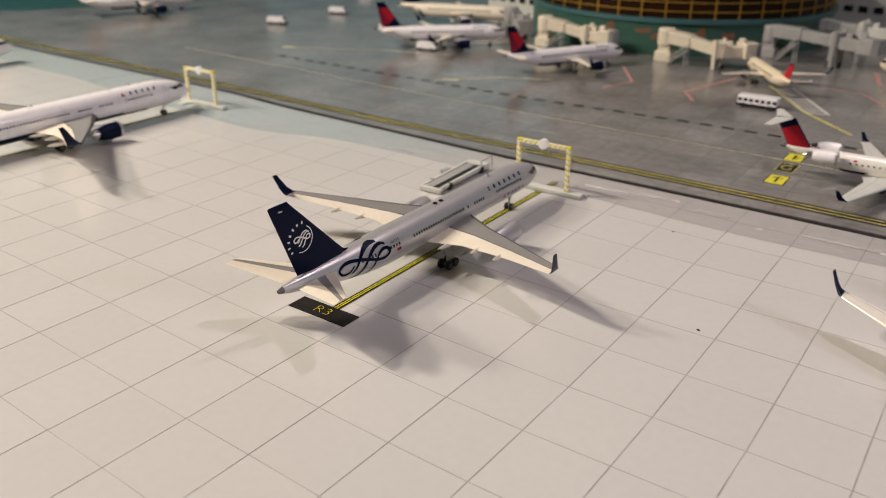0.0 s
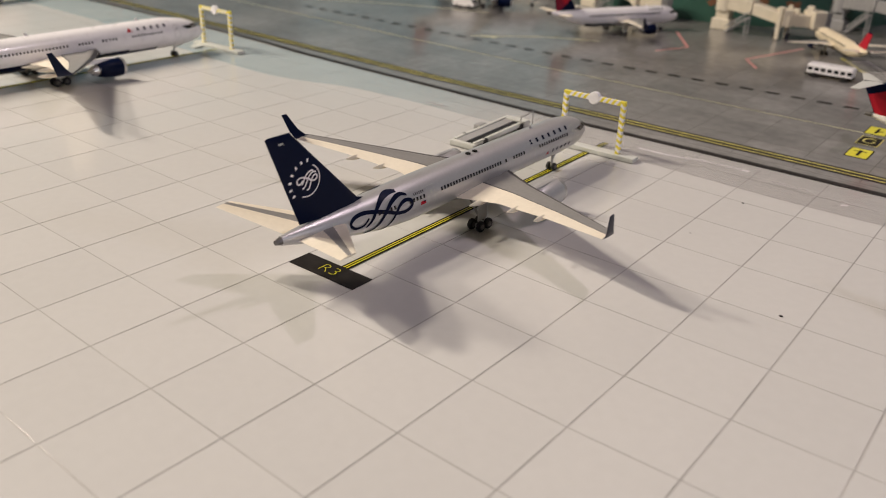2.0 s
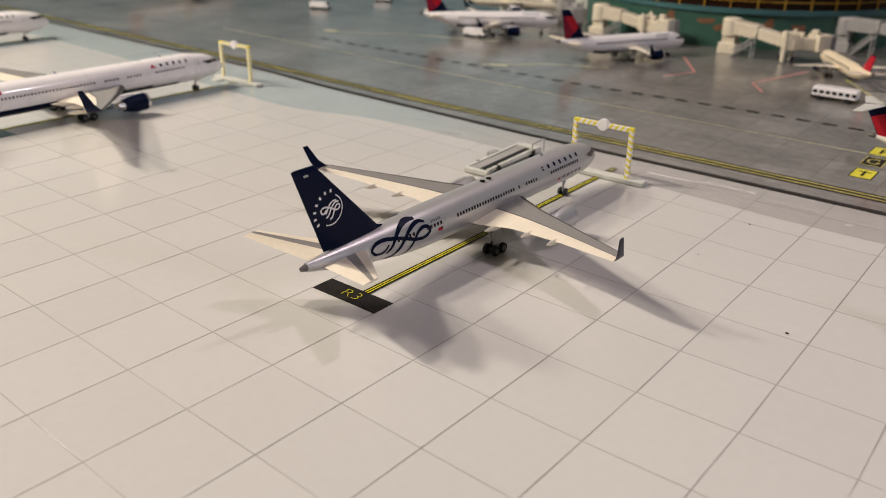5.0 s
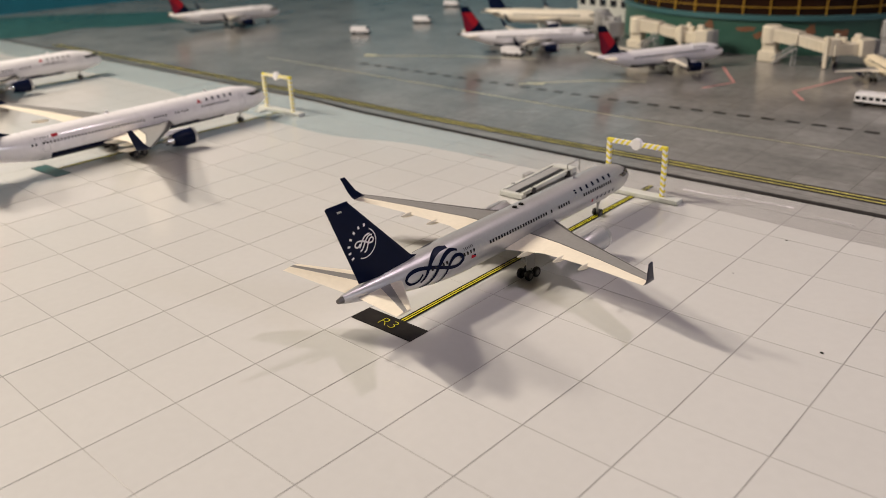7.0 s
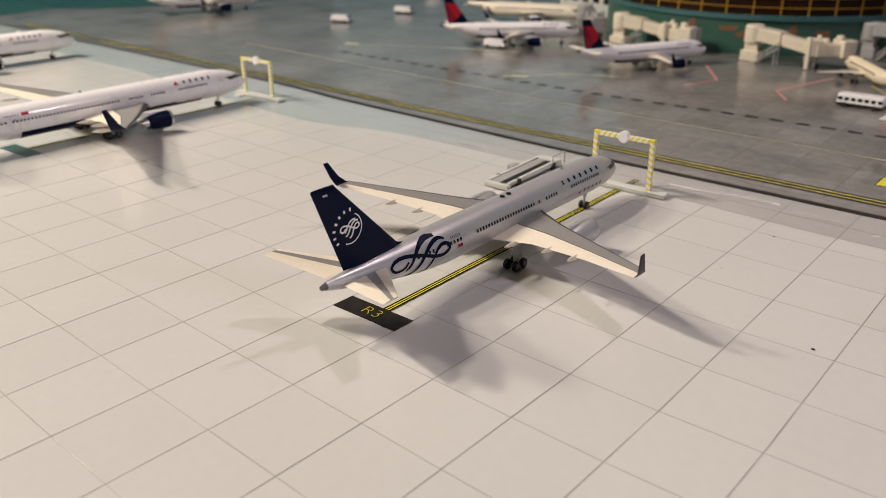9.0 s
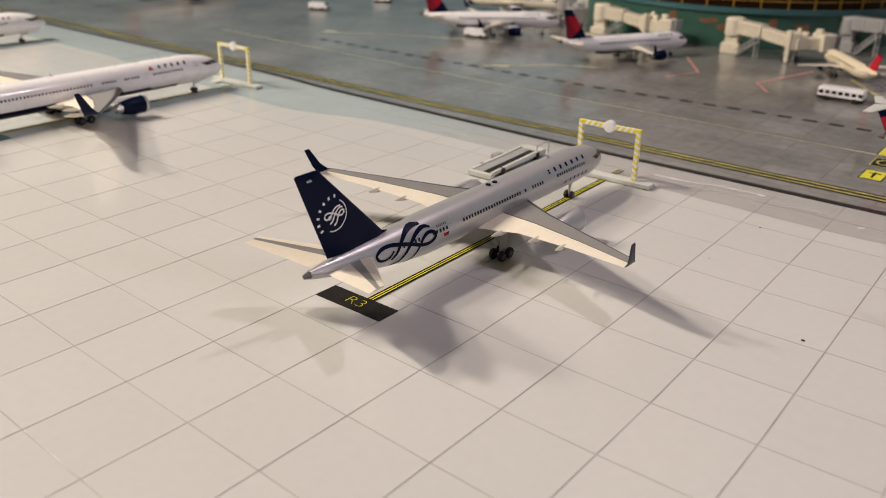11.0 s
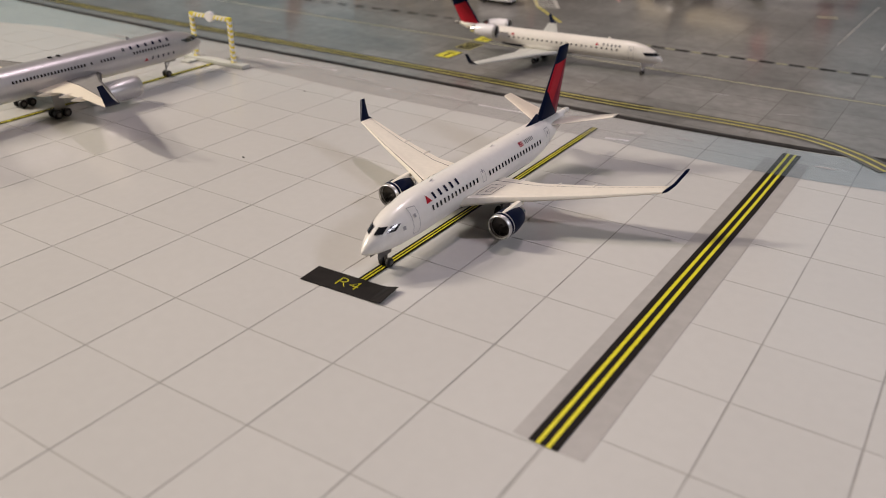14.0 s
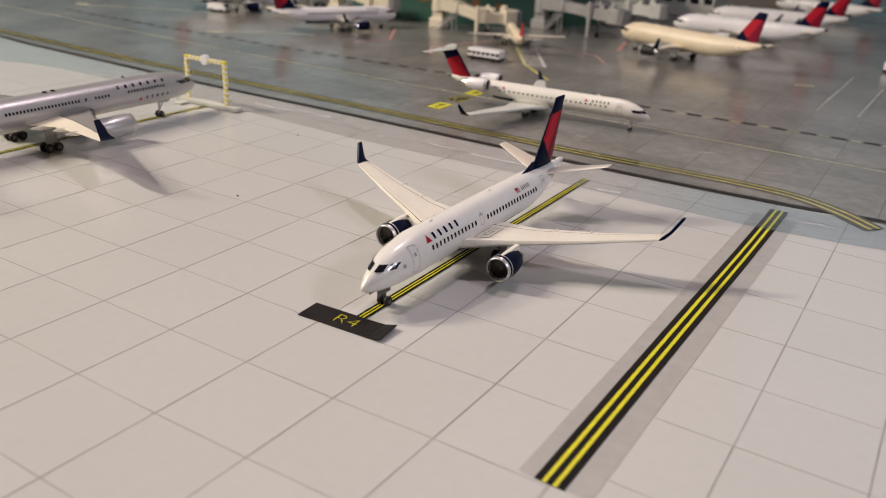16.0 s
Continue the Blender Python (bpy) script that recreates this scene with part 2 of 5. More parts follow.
def lathe(bm, profile, m=None, segs=24, mat=0, caps=True):
    """Rings of (along, radius) round the local y axis."""
    rings = []
    for y, r in profile:
        ring = []
        for k in range(segs):
            a = 2 * math.pi * k / segs
            v = Vector((r * math.cos(a), y, r * math.sin(a)))
            ring.append(bm.verts.new(m @ v if m is not None else v))
        rings.append(ring)
    for a, b in zip(rings, rings[1:]):
        for k in range(segs):
            f = bm.faces.new((a[k], a[(k + 1) % segs], b[(k + 1) % segs], b[k]))
            f.material_index = mat
    for ring in (rings[0][::-1], rings[-1]) if caps else ():
        bm.faces.new(ring).material_index = mat
    return bm


def loft(bm, rings, mat_of=None, closed=True, caps=True):
    vr = [[bm.verts.new(p) for p in ring] for ring in rings]
    n = len(vr[0])
    for i, (a, b) in enumerate(zip(vr, vr[1:])):
        for k in range(n if closed else n - 1):
            f = bm.faces.new((a[k], a[(k + 1) % n], b[(k + 1) % n], b[k]))
            if mat_of:
                f.material_index = mat_of(i, k)
    if caps:
        bm.faces.new(vr[0][::-1])
        bm.faces.new(vr[-1])
    return bm


def strip(bm, pts, width, z=0.0, mat=0):
    """A flat band along points of the plan."""
    pts = [Vector((p[0], p[1], 0)) for p in pts]
    left, right = [], []
    for i, p in enumerate(pts):
        d = (pts[min(i + 1, len(pts) - 1)] - pts[max(i - 1, 0)]).normalized()
        nrm = Vector((-d.y, d.x, 0)) * width / 2
        left.append(bm.verts.new((p + nrm) + Vector((0, 0, z))))
        right.append(bm.verts.new((p - nrm) + Vector((0, 0, z))))
    for i in range(len(pts) - 1):
        f = bm.faces.new((right[i], right[i + 1], left[i + 1], left[i]))
        f.material_index = mat
    return bm


def polygon(bm, pts, z=0.0, mat=0):
    f = bm.faces.new([bm.verts.new((p[0], p[1], z)) for p in pts])
    f.material_index = mat
    return bm


def tube(bm, pts, radius, segs=8, mat=0):
    for a, b in zip(pts, pts[1:]):
        a, b = Vector(a), Vector(b)
        m = Matrix.Translation(a) @ (b - a).to_track_quat("Y", "Z").to_matrix().to_4x4()
        lathe(bm, [(0, radius), ((b - a).length, radius)], m, segs, mat)
    return bm


def smooth_line(points, steps=8):
    """Catmull-Rom through points of any size."""
    ps = [np.array(p, float) for p in points]
    ps = [2 * ps[0] - ps[1], *ps, 2 * ps[-1] - ps[-2]]
    out = []
    for a, b, c, d in zip(ps, ps[1:], ps[2:], ps[3:]):
        for k in range(steps):
            t = k / steps
            out.append(0.5 * (2 * b + (c - a) * t + (2 * a - 5 * b + 4 * c - d) * t * t + (3 * b - a - 3 * c + d) * t ** 3))
    return out + [ps[-2]]


def lettering(name, text, size, mat, parent, m, thin=0.0):
    cu = bpy.data.curves.new(name, "FONT")
    cu.body, cu.size, cu.align_x, cu.align_y, cu.extrude = text, size, "CENTER", "CENTER", 0.00002
    cu.offset = thin
    tmp = new(name, cu)
    bpy.context.view_layer.update()
    me = bpy.data.meshes.new_from_object(tmp.evaluated_get(bpy.context.evaluated_depsgraph_get()))
    bpy.data.objects.remove(tmp)
    bpy.data.curves.remove(cu)
    me.materials.clear()
    me.materials.append(mat)
    ob = new(name, me)
    ob.parent, ob.matrix_basis = parent, m
    return ob


# ---- room and table ----
def slab_box(name, x0, x1, y0, y1, z0, z1, mat, label, category):
    bm = bmesh.new()
    box(bm, x0, x1, y0, y1, z0, z1)
    return tagged(link_mesh(name, bm, mat), label, category, kind="structure")


slab_box("floor", -3, 3, -3, 3, -0.80, -0.75, CARPET, "brown room floor under the table", "floor")
slab_box("ceiling", -3, 3, -3, 3, 1.75, 1.80, ROOM, "unseen room ceiling, darkened to limit bounce", "ceiling")
# the north wall is kept brighter than the others for the mats to reflect
slab_box("wall_north", -3, 3, 1.35, 1.45, -0.75, 1.75, BRIGHT_WALL, "unseen beige wall added to close the room", "wall")
slab_box("wall_south", -3, 3, -3.1, -3, -0.75, 1.75, ROOM, "unseen beige wall added to close the room", "wall")
slab_box("wall_west", -3.1, -3, -3, 3, -0.75, 1.75, ROOM, "unseen beige wall added to close the room", "wall")
slab_box("wall_east", 3, 3.1, -3, 3, -0.75, 1.75, ROOM, "unseen beige wall added to close the room", "wall")

table = thing("display_table", "wide wooden display table carrying the airport mats", "table", pose(0, 0, -0.75))
bm = bmesh.new()
box(bm, -1.0, 0.75, -0.45, 1.05, 0.715, 0.7486, 0.003)
part("tabletop", bm, WOOD, table)
for x in (-0.94, 0.69):
    for y in (-0.39, 0.99):
        bm = bmesh.new()
        box(bm, x - 0.03, x + 0.03, y - 0.03, y + 0.03, 0, 0.715, 0.003)
        part("leg", bm, WOOD, table)

# low boards that close the display at the back, coloured for what the mats reflect
def reflecting_board(name, low, high):
    """Painted backdrop: dark along its foot; the paler unseen top is added for the mats to reflect."""
    m = material(name, low, 0.5, grain=0.1, grain_size=40, stain=0.15, stain_size=4)
    nt = m.node_tree
    b = nt.nodes["Principled BSDF"]
    geo, sep, ramp, mix = [nt.nodes.new("ShaderNode" + k) for k in ("NewGeometry", "SeparateXYZ", "MapRange", "Mix")]
    ramp.inputs["From Min"].default_value, ramp.inputs["From Max"].default_value = 0.035, 0.12
    mix.data_type = "RGBA"
    mix.inputs[7].default_value = (*high, 1)
    nt.links.new(geo.outputs["Position"], sep.inputs[0])
    nt.links.new(sep.outputs[2], ramp.inputs["Value"])
    nt.links.new(ramp.outputs[0], mix.inputs[0])
    nt.links.new(b.inputs["Base Color"].links[0].from_socket, mix.inputs[6])
    nt.links.new(mix.outputs[2], b.inputs["Base Color"])
    return m


TEAL = reflecting_board("teal_board", (0.014, 0.19, 0.28), (0.30, 0.56, 0.72))
BLUE_SLATE = reflecting_board("blue_slate_board", (0.11, 0.19, 0.25), (0.54, 0.70, 0.84))
SLATE = reflecting_board("slate_board", (0.15, 0.135, 0.12), (0.34, 0.36, 0.38))


def board(points, mat, label, tall=0.215):
    bm = bmesh.new()
    line = [Vector((x * U, y * U, 0)) for x, y in points]
    rings = []
    for i, p in enumerate(line):
        d = (line[min(i + 1, len(line) - 1)] - line[max(i - 1, 0)]).normalized()
        n = Vector((-d.y, d.x, 0)) * 0.006
        rings.append([p + Vector((0, 0, -0.001)), p + n + Vector((0, 0, -0.001)), p + n + Vector((0, 0, tall)), p + Vector((0, 0, tall))])
    loft(bm, rings)
    tagged(link_mesh("backdrop", bm, mat), label, "backdrop", kind="structure")


board([(-43, -10), (-43.2, 4), (-42.5, 14), (-41.5, 22), (-38.5, 31), (-32, 35.2), (-22, 36), (-20, 36)], TEAL, "low teal blue board behind the display")
board([(-19.98, 36.0), (-12.98, 36.1), (0, 36.2), (2.98, 36.2)], SLATE, "low warm grey board behind the display, added for reflections")
board([(3.0, 36.2), (38, 36)], BLUE_SLATE, "blue grey board behind the display, pale top added as reflector", 0.45)


# ---- the printed mats ----
KERB_LINE = [(-52, 7.0), (-19, 7.0), (-14, 6.95), (-11.6, 6.78), (-8, 6.69), (-5, 6.62), (-2, 6.66), (0, 6.68), (4.6, 6.73), (7.2, 6.88), (8.45, 7.05), (14, 7.4), (38, 8.2)]


def u(points):
    return [(x * U, y * U) for x, y in points]


bm = bmesh.new()
box(bm, -50 * U, 38 * U, -22 * U, 9 * U, -0.0013, -0.00007)
apron = tagged(link_mesh("ground", bm, JOINT), "pale laminated apron mat printed with concrete slabs", "apron mat", kind="structure")

bm = bmesh.new()
outline = KERB_LINE + [(38, 36), (0, 36.2), (-22, 36), (-32, 35.2), (-38.5, 31), (-41.5, 22), (-42.5, 14), (-43.2, 8)]
top = [bm.verts.new((x * U, y * U, 0.00022)) for x, y in outline]
low = [bm.verts.new((x * U, y * U, -0.0012)) for x, y in outline]
bm.faces.new(top)
for i in range(len(top)):
    k = (i + 1) % len(top)
    bm.faces.new((low[i], low[k], top[k], top[i]))
taxiway = tagged(link_mesh("road", bm, TAXI), "dark grey laminated taxiway mat with painted lines", "taxiway mat", kind="structure")

ZT = 0.00022
bm = bmesh.new()
strip(bm, u([(x, y + 0.05) for x, y in smooth_line(KERB_LINE, 4)]), 0.14 * U, ZT + 0.00009)
part("dark_edge", bm, KERB, taxiway, "dark worn edge of the taxiway mat")

# the taxiway mat's clear laminate runs a little over the apron
rim = smooth_line([(-52, 5.5), (-21.4, 5.5), (-17.6, 5.36), (-11.6, 4.95), (-10, 5.12), (-8.6, 5.50), (-5.9, 5.58), (-2.3, 5.55), (0.1, 5.47), (3.5, 5.60), (6.7, 5.66), (8.1, 5.83), (9.2, 6.02), (12, 6.3)], 5)
xs, ys = [p[0] for p in KERB_LINE], [p[1] for p in KERB_LINE]
bm = bmesh.new()
run = [(x, np.interp(x, [p[0] for p in rim], [p[1] for p in rim])) for x in (-52, *[p[0] for p in rim if -52 < p[0] < 12], 12)]
low = [bm.verts.new((x * U, y * U, 0.00022)) for x, y in run]
high = [bm.verts.new((x * U, (np.interp(x, xs, ys) - 0.06) * U, 0.00024)) for x, y in run]
for i in range(len(run) - 1):
    if run[i + 1][0] > run[i][0] + 1e-6:
        bm.faces.new((low[i], low[i + 1], high[i + 1], high[i]))
part("film_border", bm, FILM, taxiway, "clear laminate border over the apron, reflected blue tinted in")


def double_line(points, width, z, parent, label, border=BLACK, mat=YELLOW, gap=0.178, share=0.145):
    bm = bmesh.new()
    strip(bm, u(points), width * U, z)
    part("line_border", bm, border, parent, "dark border of a painted line")
    for side in (-1, 1):
        pts = [np.array(p, float) for p in points]
        moved = []
        for i, p in enumerate(pts):
            d = pts[min(i + 1, len(pts) - 1)] - pts[max(i - 1, 0)]
            d /= np.linalg.norm(d)
            moved.append(p + np.array((-d[1], d[0])) * side * width * gap)
        bm = bmesh.new()
        strip(bm, u(moved), width * share * U, z + 0.00004)
        part("yellow_line", bm, mat, parent, label)


edge_line = [(-30, 7.6), (-22, 7.5), (-14.3, 7.42), (-9, 7.32), (-3.6, 7.36), (0, 7.38), (3.4, 7.36), (5.3, 7.45), (6.3, 7.48), (7.1, 7.42), (7.8, 7.1), (8.35, 6.66)]
edge_run = smooth_line(edge_line, 5)
double_line([p for p in edge_run if p[0] < 4.8], 0.34, ZT + 0.00009, taxiway, "worn yellow taxiway edge line", KERB, PALE_YELLOW, 0.215, 0.11)
double_line([p for p in edge_run if p[0] > 4.6], 0.34, ZT + 0.00013, taxiway, "olive yellow taxiway edge line under film", TAXI_JOINT, OLIVE, 0.215, 0.16)
bm = bmesh.new()
strip(bm, u(smooth_line([(-20, 10.3), (-9, 9.9), (-5.3, 9.84), (0, 9.84), (8, 9.84), (14, 9.9), (24, 10.6)], 5)), 0.04 * U, ZT + 0.00007)
part("yellow_line", bm, FADED, taxiway, "thin faded yellow centre line")
bm = bmesh.new()
strip(bm, u(smooth_line([(-9, 9.9), (-5.3, 9.84), (0, 9.84), (8, 9.84), (14, 9.9)], 5)), 0.10 * U, ZT + 0.00006)
part("line_border", bm, TAXI_JOINT, taxiway, "dark edges of the thin centre line")
for x in [-0.436 - 0.82 * n for n in range(8)] + [2.35 + 0.825 * n for n in range(9)]:
    bm = bmesh.new()
    strip(bm, u([(x - 0.07, 10.0), (x + 0.07, 10.01)]), 0.06 * U, ZT + 0.00007)
    part("inset_mark", bm, TAXI_JOINT, taxiway)
for n in range(-9, 48):
    x = np.interp(n, (-9, 0, 16, 28, 34, 48), (-16.2, -11.0, -2.46, 3.78, 7.16, 15.3))
    y = np.interp(x, (-16, -7, -4.5, -2.4, 3.8, 7.2, 15.3), (11.2, 11.15, 11.33, 11.46, 11.56, 11.70, 12.0))
    bm = bmesh.new()
    strip(bm, u([(x - 0.145, y), (x + 0.145, y + 0.006)]), 0.15 * U, ZT + 0.00006)
    part("dash", bm, BLACK, taxiway)
GHOST = material("rubbed_yellow_paint", (0.42, 0.40, 0.22), 0.4, grain=0.3, grain_size=300, stain=0.4, coat=0.8)
for n in range(22, 48):
    x = np.interp(n + 0.5, (0, 16, 28, 34, 48), (-11.0, -2.46, 3.78, 7.16, 15.3))
    y = np.interp(x, (-2.4, 3.8, 7.2, 15.3), (11.46, 11.56, 11.70, 12.0))
    bm = bmesh.new()
    strip(bm, u([(x - 0.10, y), (x + 0.10, y + 0.004)]), 0.11 * U, ZT + 0.00006)
    part("yellow_line", bm, GHOST, taxiway, "rubbed yellow bar between two dashes")

for points, width, mat, name in (
    ([(-6.75, 16.3), (-5.65, 14.5), (-6.05, 13.45)], 0.085, RED_PAINT, "red_line"),
    ([(-3.4, 16.7), (-4.03, 14.27), (-3.5, 13.45)], 0.085, RED_PAINT, "red_line"),
    ([(-0.3, 19.8), (0.15, 18.0)], 0.12, RED_PAINT, "red_line"),
    ([(-1.2, 17.0), (-0.03, 16.75), (0.62, 15.8)], 0.06, RED_PAINT, "red_line"),
    ([(-2.35, 16.3), (-0.85, 13.95), (0.5, 12.55)], 0.09, PALE_YELLOW, "yellow_line"),
    ([(-1.78, 16.42), (-0.30, 14.02)], 0.09, WHITE_PAINT, "white_line"),
    ([(-17.3, 12.2), (-14.4, 13.8), (-12.0, 14.6)], 0.08, FADED, "yellow_line"),
    ([(-10.3, 11.4), (-8.9, 12.8), (-7.6, 13.4)], 0.08, FADED, "yellow_line"),
    ([(8.2, 9.8), (10.5, 9.3)], 0.10, FADED, "yellow_line"),
    ([(6.35, 14.0), (6.45, 19.0)], 0.03, WHITE_PAINT, "white_line"),
    ([(7.2, 14.0), (7.3, 17.9)], 0.03, WHITE_PAINT, "white_line"),
):
    bm = bmesh.new()
    strip(bm, u(points), width * U, ZT + 0.00008)
    part(name, bm, mat, taxiway, "faded painted guide line on the mat")
for n in range(10):
    f = n / 9
    a, b = (-2.15 + 1.25 * f, 15.90 - 1.95 * f), (-1.74 + 1.40 * f, 16.22 - 2.15 * f)
    bm = bmesh.new()
    strip(bm, u([a, b]), 0.10 * U, ZT + 0.00009)
    part("hatch_bar", bm, WHITE_PAINT, taxiway)
for x, y, turn in ((-17.2, 12.35, 30), (-9.95, 11.6, 50), (5.6, 16.75, -20)):
    bm = bmesh.new()
    strip(bm, u([(x - 0.22, y), (x + 0.22, y + 0.15)]), 0.18 * U, ZT + 0.00009)
    part("yellow_mark", bm, FADED, taxiway, "worn yellow position mark")

# three square ground markings beside the taxiway line
for n, (x, y, plate, glyph) in enumerate(((-0.04, 8.54, YELLOW, BLACK), (-0.07, 9.38, BLACK, PALE_YELLOW), (-0.11, 10.13, YELLOW, BLACK))):
    mark = thing("ground_marking", ("yellow painted ground marking with a black cross bar", "black painted ground marking with a yellow ring", "yellow painted ground marking with a black tick")[n], "marking", at(x, y), "square ground markings")
    bm = bmesh.new()
    strip(bm, [(-0.185 * U, 0), (0.185 * U, 0)], 0.58 * U, ZT + 0.00010)
    part("border", bm, glyph, mark)
    bm = bmesh.new()
    strip(bm, [(-0.165 * U, 0), (0.165 * U, 0)], 0.53 * U, ZT + 0.00013)
    part("plate", bm, plate, mark)
    bm = bmesh.new()
    if n == 1:
        strip(bm, u([(0.10 * math.cos(radians(a)), 0.15 * math.sin(radians(a))) for a in range(40, 341, 20)] + [(0.05, -0.02)]), 0.035 * U, ZT + 0.00017)
    else:
        strip(bm, u([(0.0, -0.17), (0.0, 0.17)]), 0.045 * U, ZT + 0.00017)
        strip(bm, u([(-0.10, 0.10), (0.10, 0.10)] if n == 0 else [(0.0, -0.10), (0.09, 0.02)]), 0.04 * U, ZT + 0.00018)
    part("symbol", bm, glyph, mark)

bm = bmesh.new()
grass_lo = [(-46, 3), (-36, 5.2), (-33.2, 7.9), (-33.6, 10.2), (-32.1, 11.6), (-31.1, 13.5), (-29.5, 15.4)]
grass_hi = [(-34, 17.5), (-35, 15.9), (-39.7, 12.3), (-42, 9.7), (-46, 6)]
polygon(bm, u(smooth_line(grass_lo, 4) + grass_hi), ZT + 0.00010)
part("grass_patch", bm, GRASS, taxiway, "dark green printed grass")


# stand lines, plates and the long decal strip
def stand(x, y0, y1, number, plate_m, mat=PLATE, label="black adhesive stand plate with a yellow number"):
    line = thing("stand_line", "double yellow stand line with black borders", "stand line", at(x, 0), "stand lines")
    double_line([(0, y0), (0, y1)], 0.116, 0.00013, line, "yellow line", gap=0.165, share=0.14)
    plate = thing("stand_plate", label, "stand plate", plate_m, "stand plates")
    bm = bmesh.new()
    cols, rings = 14, []
    for i in range(cols + 1):
        f = i / cols
        lift = 0.0
        if number == "R4":
            lift = 0.0011 * max(0, (f - 0.80) / 0.2) ** 2 - 0.0003 * max(0, (f - 0.93) / 0.07)
        x, half = (f - 0.5) * U, 0.1575 * U
        low, high = 0.00020 + lift * 0.55, 0.00020 + lift
        rings.append([Vector(p) for p in ((x, -half, low), (x, half, high), (x, half, high - 0.00012), (x, -half, low - 0.00012))])
    loft(bm, rings)
    bmesh.ops.recalc_face_normals(bm, faces=bm.faces[:])
    part("plate", bm, mat, plate)
    if number:
        lettering("number", number, 0.235 * U, YELLOW, plate, pose(-0.01 * U, 0.0, 0.00026) @ Matrix.Diagonal((1.15, 1, 1, 1)), -0.00014)
    return plate


stand(-3.42, -0.20, 6.0, "R3", at(-3.495, -0.345, 0, 0.5))
stand(4.29, 0.26, 6.08, "R4", at(4.235, 0.195, 0, 3.2))
stand(-13.42, 0.1, 5.9, "", at(-13.42, -0.02, 0, 4), GREEN_PLATE, "dark green adhesive stand plate")
stand(-22.4, 0.2, 5.9, "", at(-22.4, 0.0, 0, 2), GREEN_PLATE, "dark green adhesive stand plate")

decal = thing("taxi_line_decal", "long decal strip with a double yellow taxi line", "decal strip")
tri = [(6.98, -0.85), (7.02, 2.0), (7.07, 4.5), (7.095, 6.60)]
bm = bmesh.new()
strip(bm, u(smooth_line([(7.015, -0.84), (7.05, 2.0), (7.08, 4.5), (7.10, 6.3)], 3)), 0.60 * U, 0.00005)
part("backing", bm, TAPE, decal, "translucent grey decal backing")
double_line(smooth_line(tri, 3), 0.25, 0.00012, decal, "bright yellow line")

# dust specks and torn bits of film on the mat; creases are whitened for their glint
random.seed(3)
for x, y, r in ((0.747, 2.12, 0.017), (-0.71, 4.98, 0.014), (-0.855, 3.49, 0.007)):
    bm = bmesh.new()
    bmesh.ops.create_icosphere(bm, subdivisions=1, radius=r * U, matrix=at(x, y, r * 0.5) @ Matrix.Diagonal((1.5, 0.8, 0.6, 1)))
    tagged(link_mesh("dust_speck", bm, BLACK), "tiny dark crumb lying on the apron mat", "speck")
for pts in ([(-2.9, 6.16), (-2.4, 6.18), (-1.7, 6.30), (-1.1, 6.33)], [(0.36, 5.9), (0.45, 5.95)], [(4.6, 5.75), (4.95, 5.82)], [(-1.6, 6.80), (-1.42, 6.9)], [(2.2, 6.05), (3.2, 6.1)]):
    bm = bmesh.new()
    pts = smooth_line(pts, 5)
    rings = [[Vector((x * U, (y + a) * U, z * U)) for a, z in ((-0.035, 0.004), (0, 0.012 + 0.004 * math.sin(9 * x)), (0.035, 0.004))] for x, y in pts]
    loft(bm, rings, closed=False, caps=False)
    tagged(link_mesh("film_crease", bm, WHITE, smooth=True), "raised crease in the mat film, whitened for its glint", "crease")

# scuffed smears in the laminate along the seam
for n, (x, y, ln, wd, turn) in enumerate(((-1.7, 6.28, 1.1, 0.13, 4), (-0.4, 6.12, 0.7, 0.10, -3), (1.6, 6.05, 1.3, 0.10, 2), (3.0, 6.15, 0.6, 0.16, -6), (4.9, 6.18, 0.45, 0.14, 8), (5.6, 6.32, 0.35, 0.10, -4),
                                          (0.9, 8.6, 0.5, 0.05, 60), (3.2, 8.35, 0.4, 0.07, -10), (5.4, 8.9, 0.35, 0.12, 12), (6.6, 8.4, 0.5, 0.06, 25), (-5.2, 8.7, 0.9, 0.08, 14), (-8.3, 9.0, 0.7, 0.07, 20), (7.6, 6.3, 0.3, 0.08, 5), (-6.9, 5.75, 0.6, 0.10, 3))):
    random.seed(40 + n)
    bm = bmesh.new()
    turn = radians(turn)
    outline = []
    for k in range(14):
        a = 2 * math.pi * k / 14
        f = random.uniform(0.65, 1.15)
        px, py = ln / 2 * math.cos(a) * f, wd / 2 * math.sin(a) * f
        outline.append((x + px * math.cos(turn) - py * math.sin(turn), y + px * math.sin(turn) + py * math.cos(turn)))
    polygon(bm, u(outline), 0.00031 if y < 6.5 else ZT + 0.00013)
    part("scuff", bm, SCUFF, taxiway, "pale scuffed smear in the laminate")


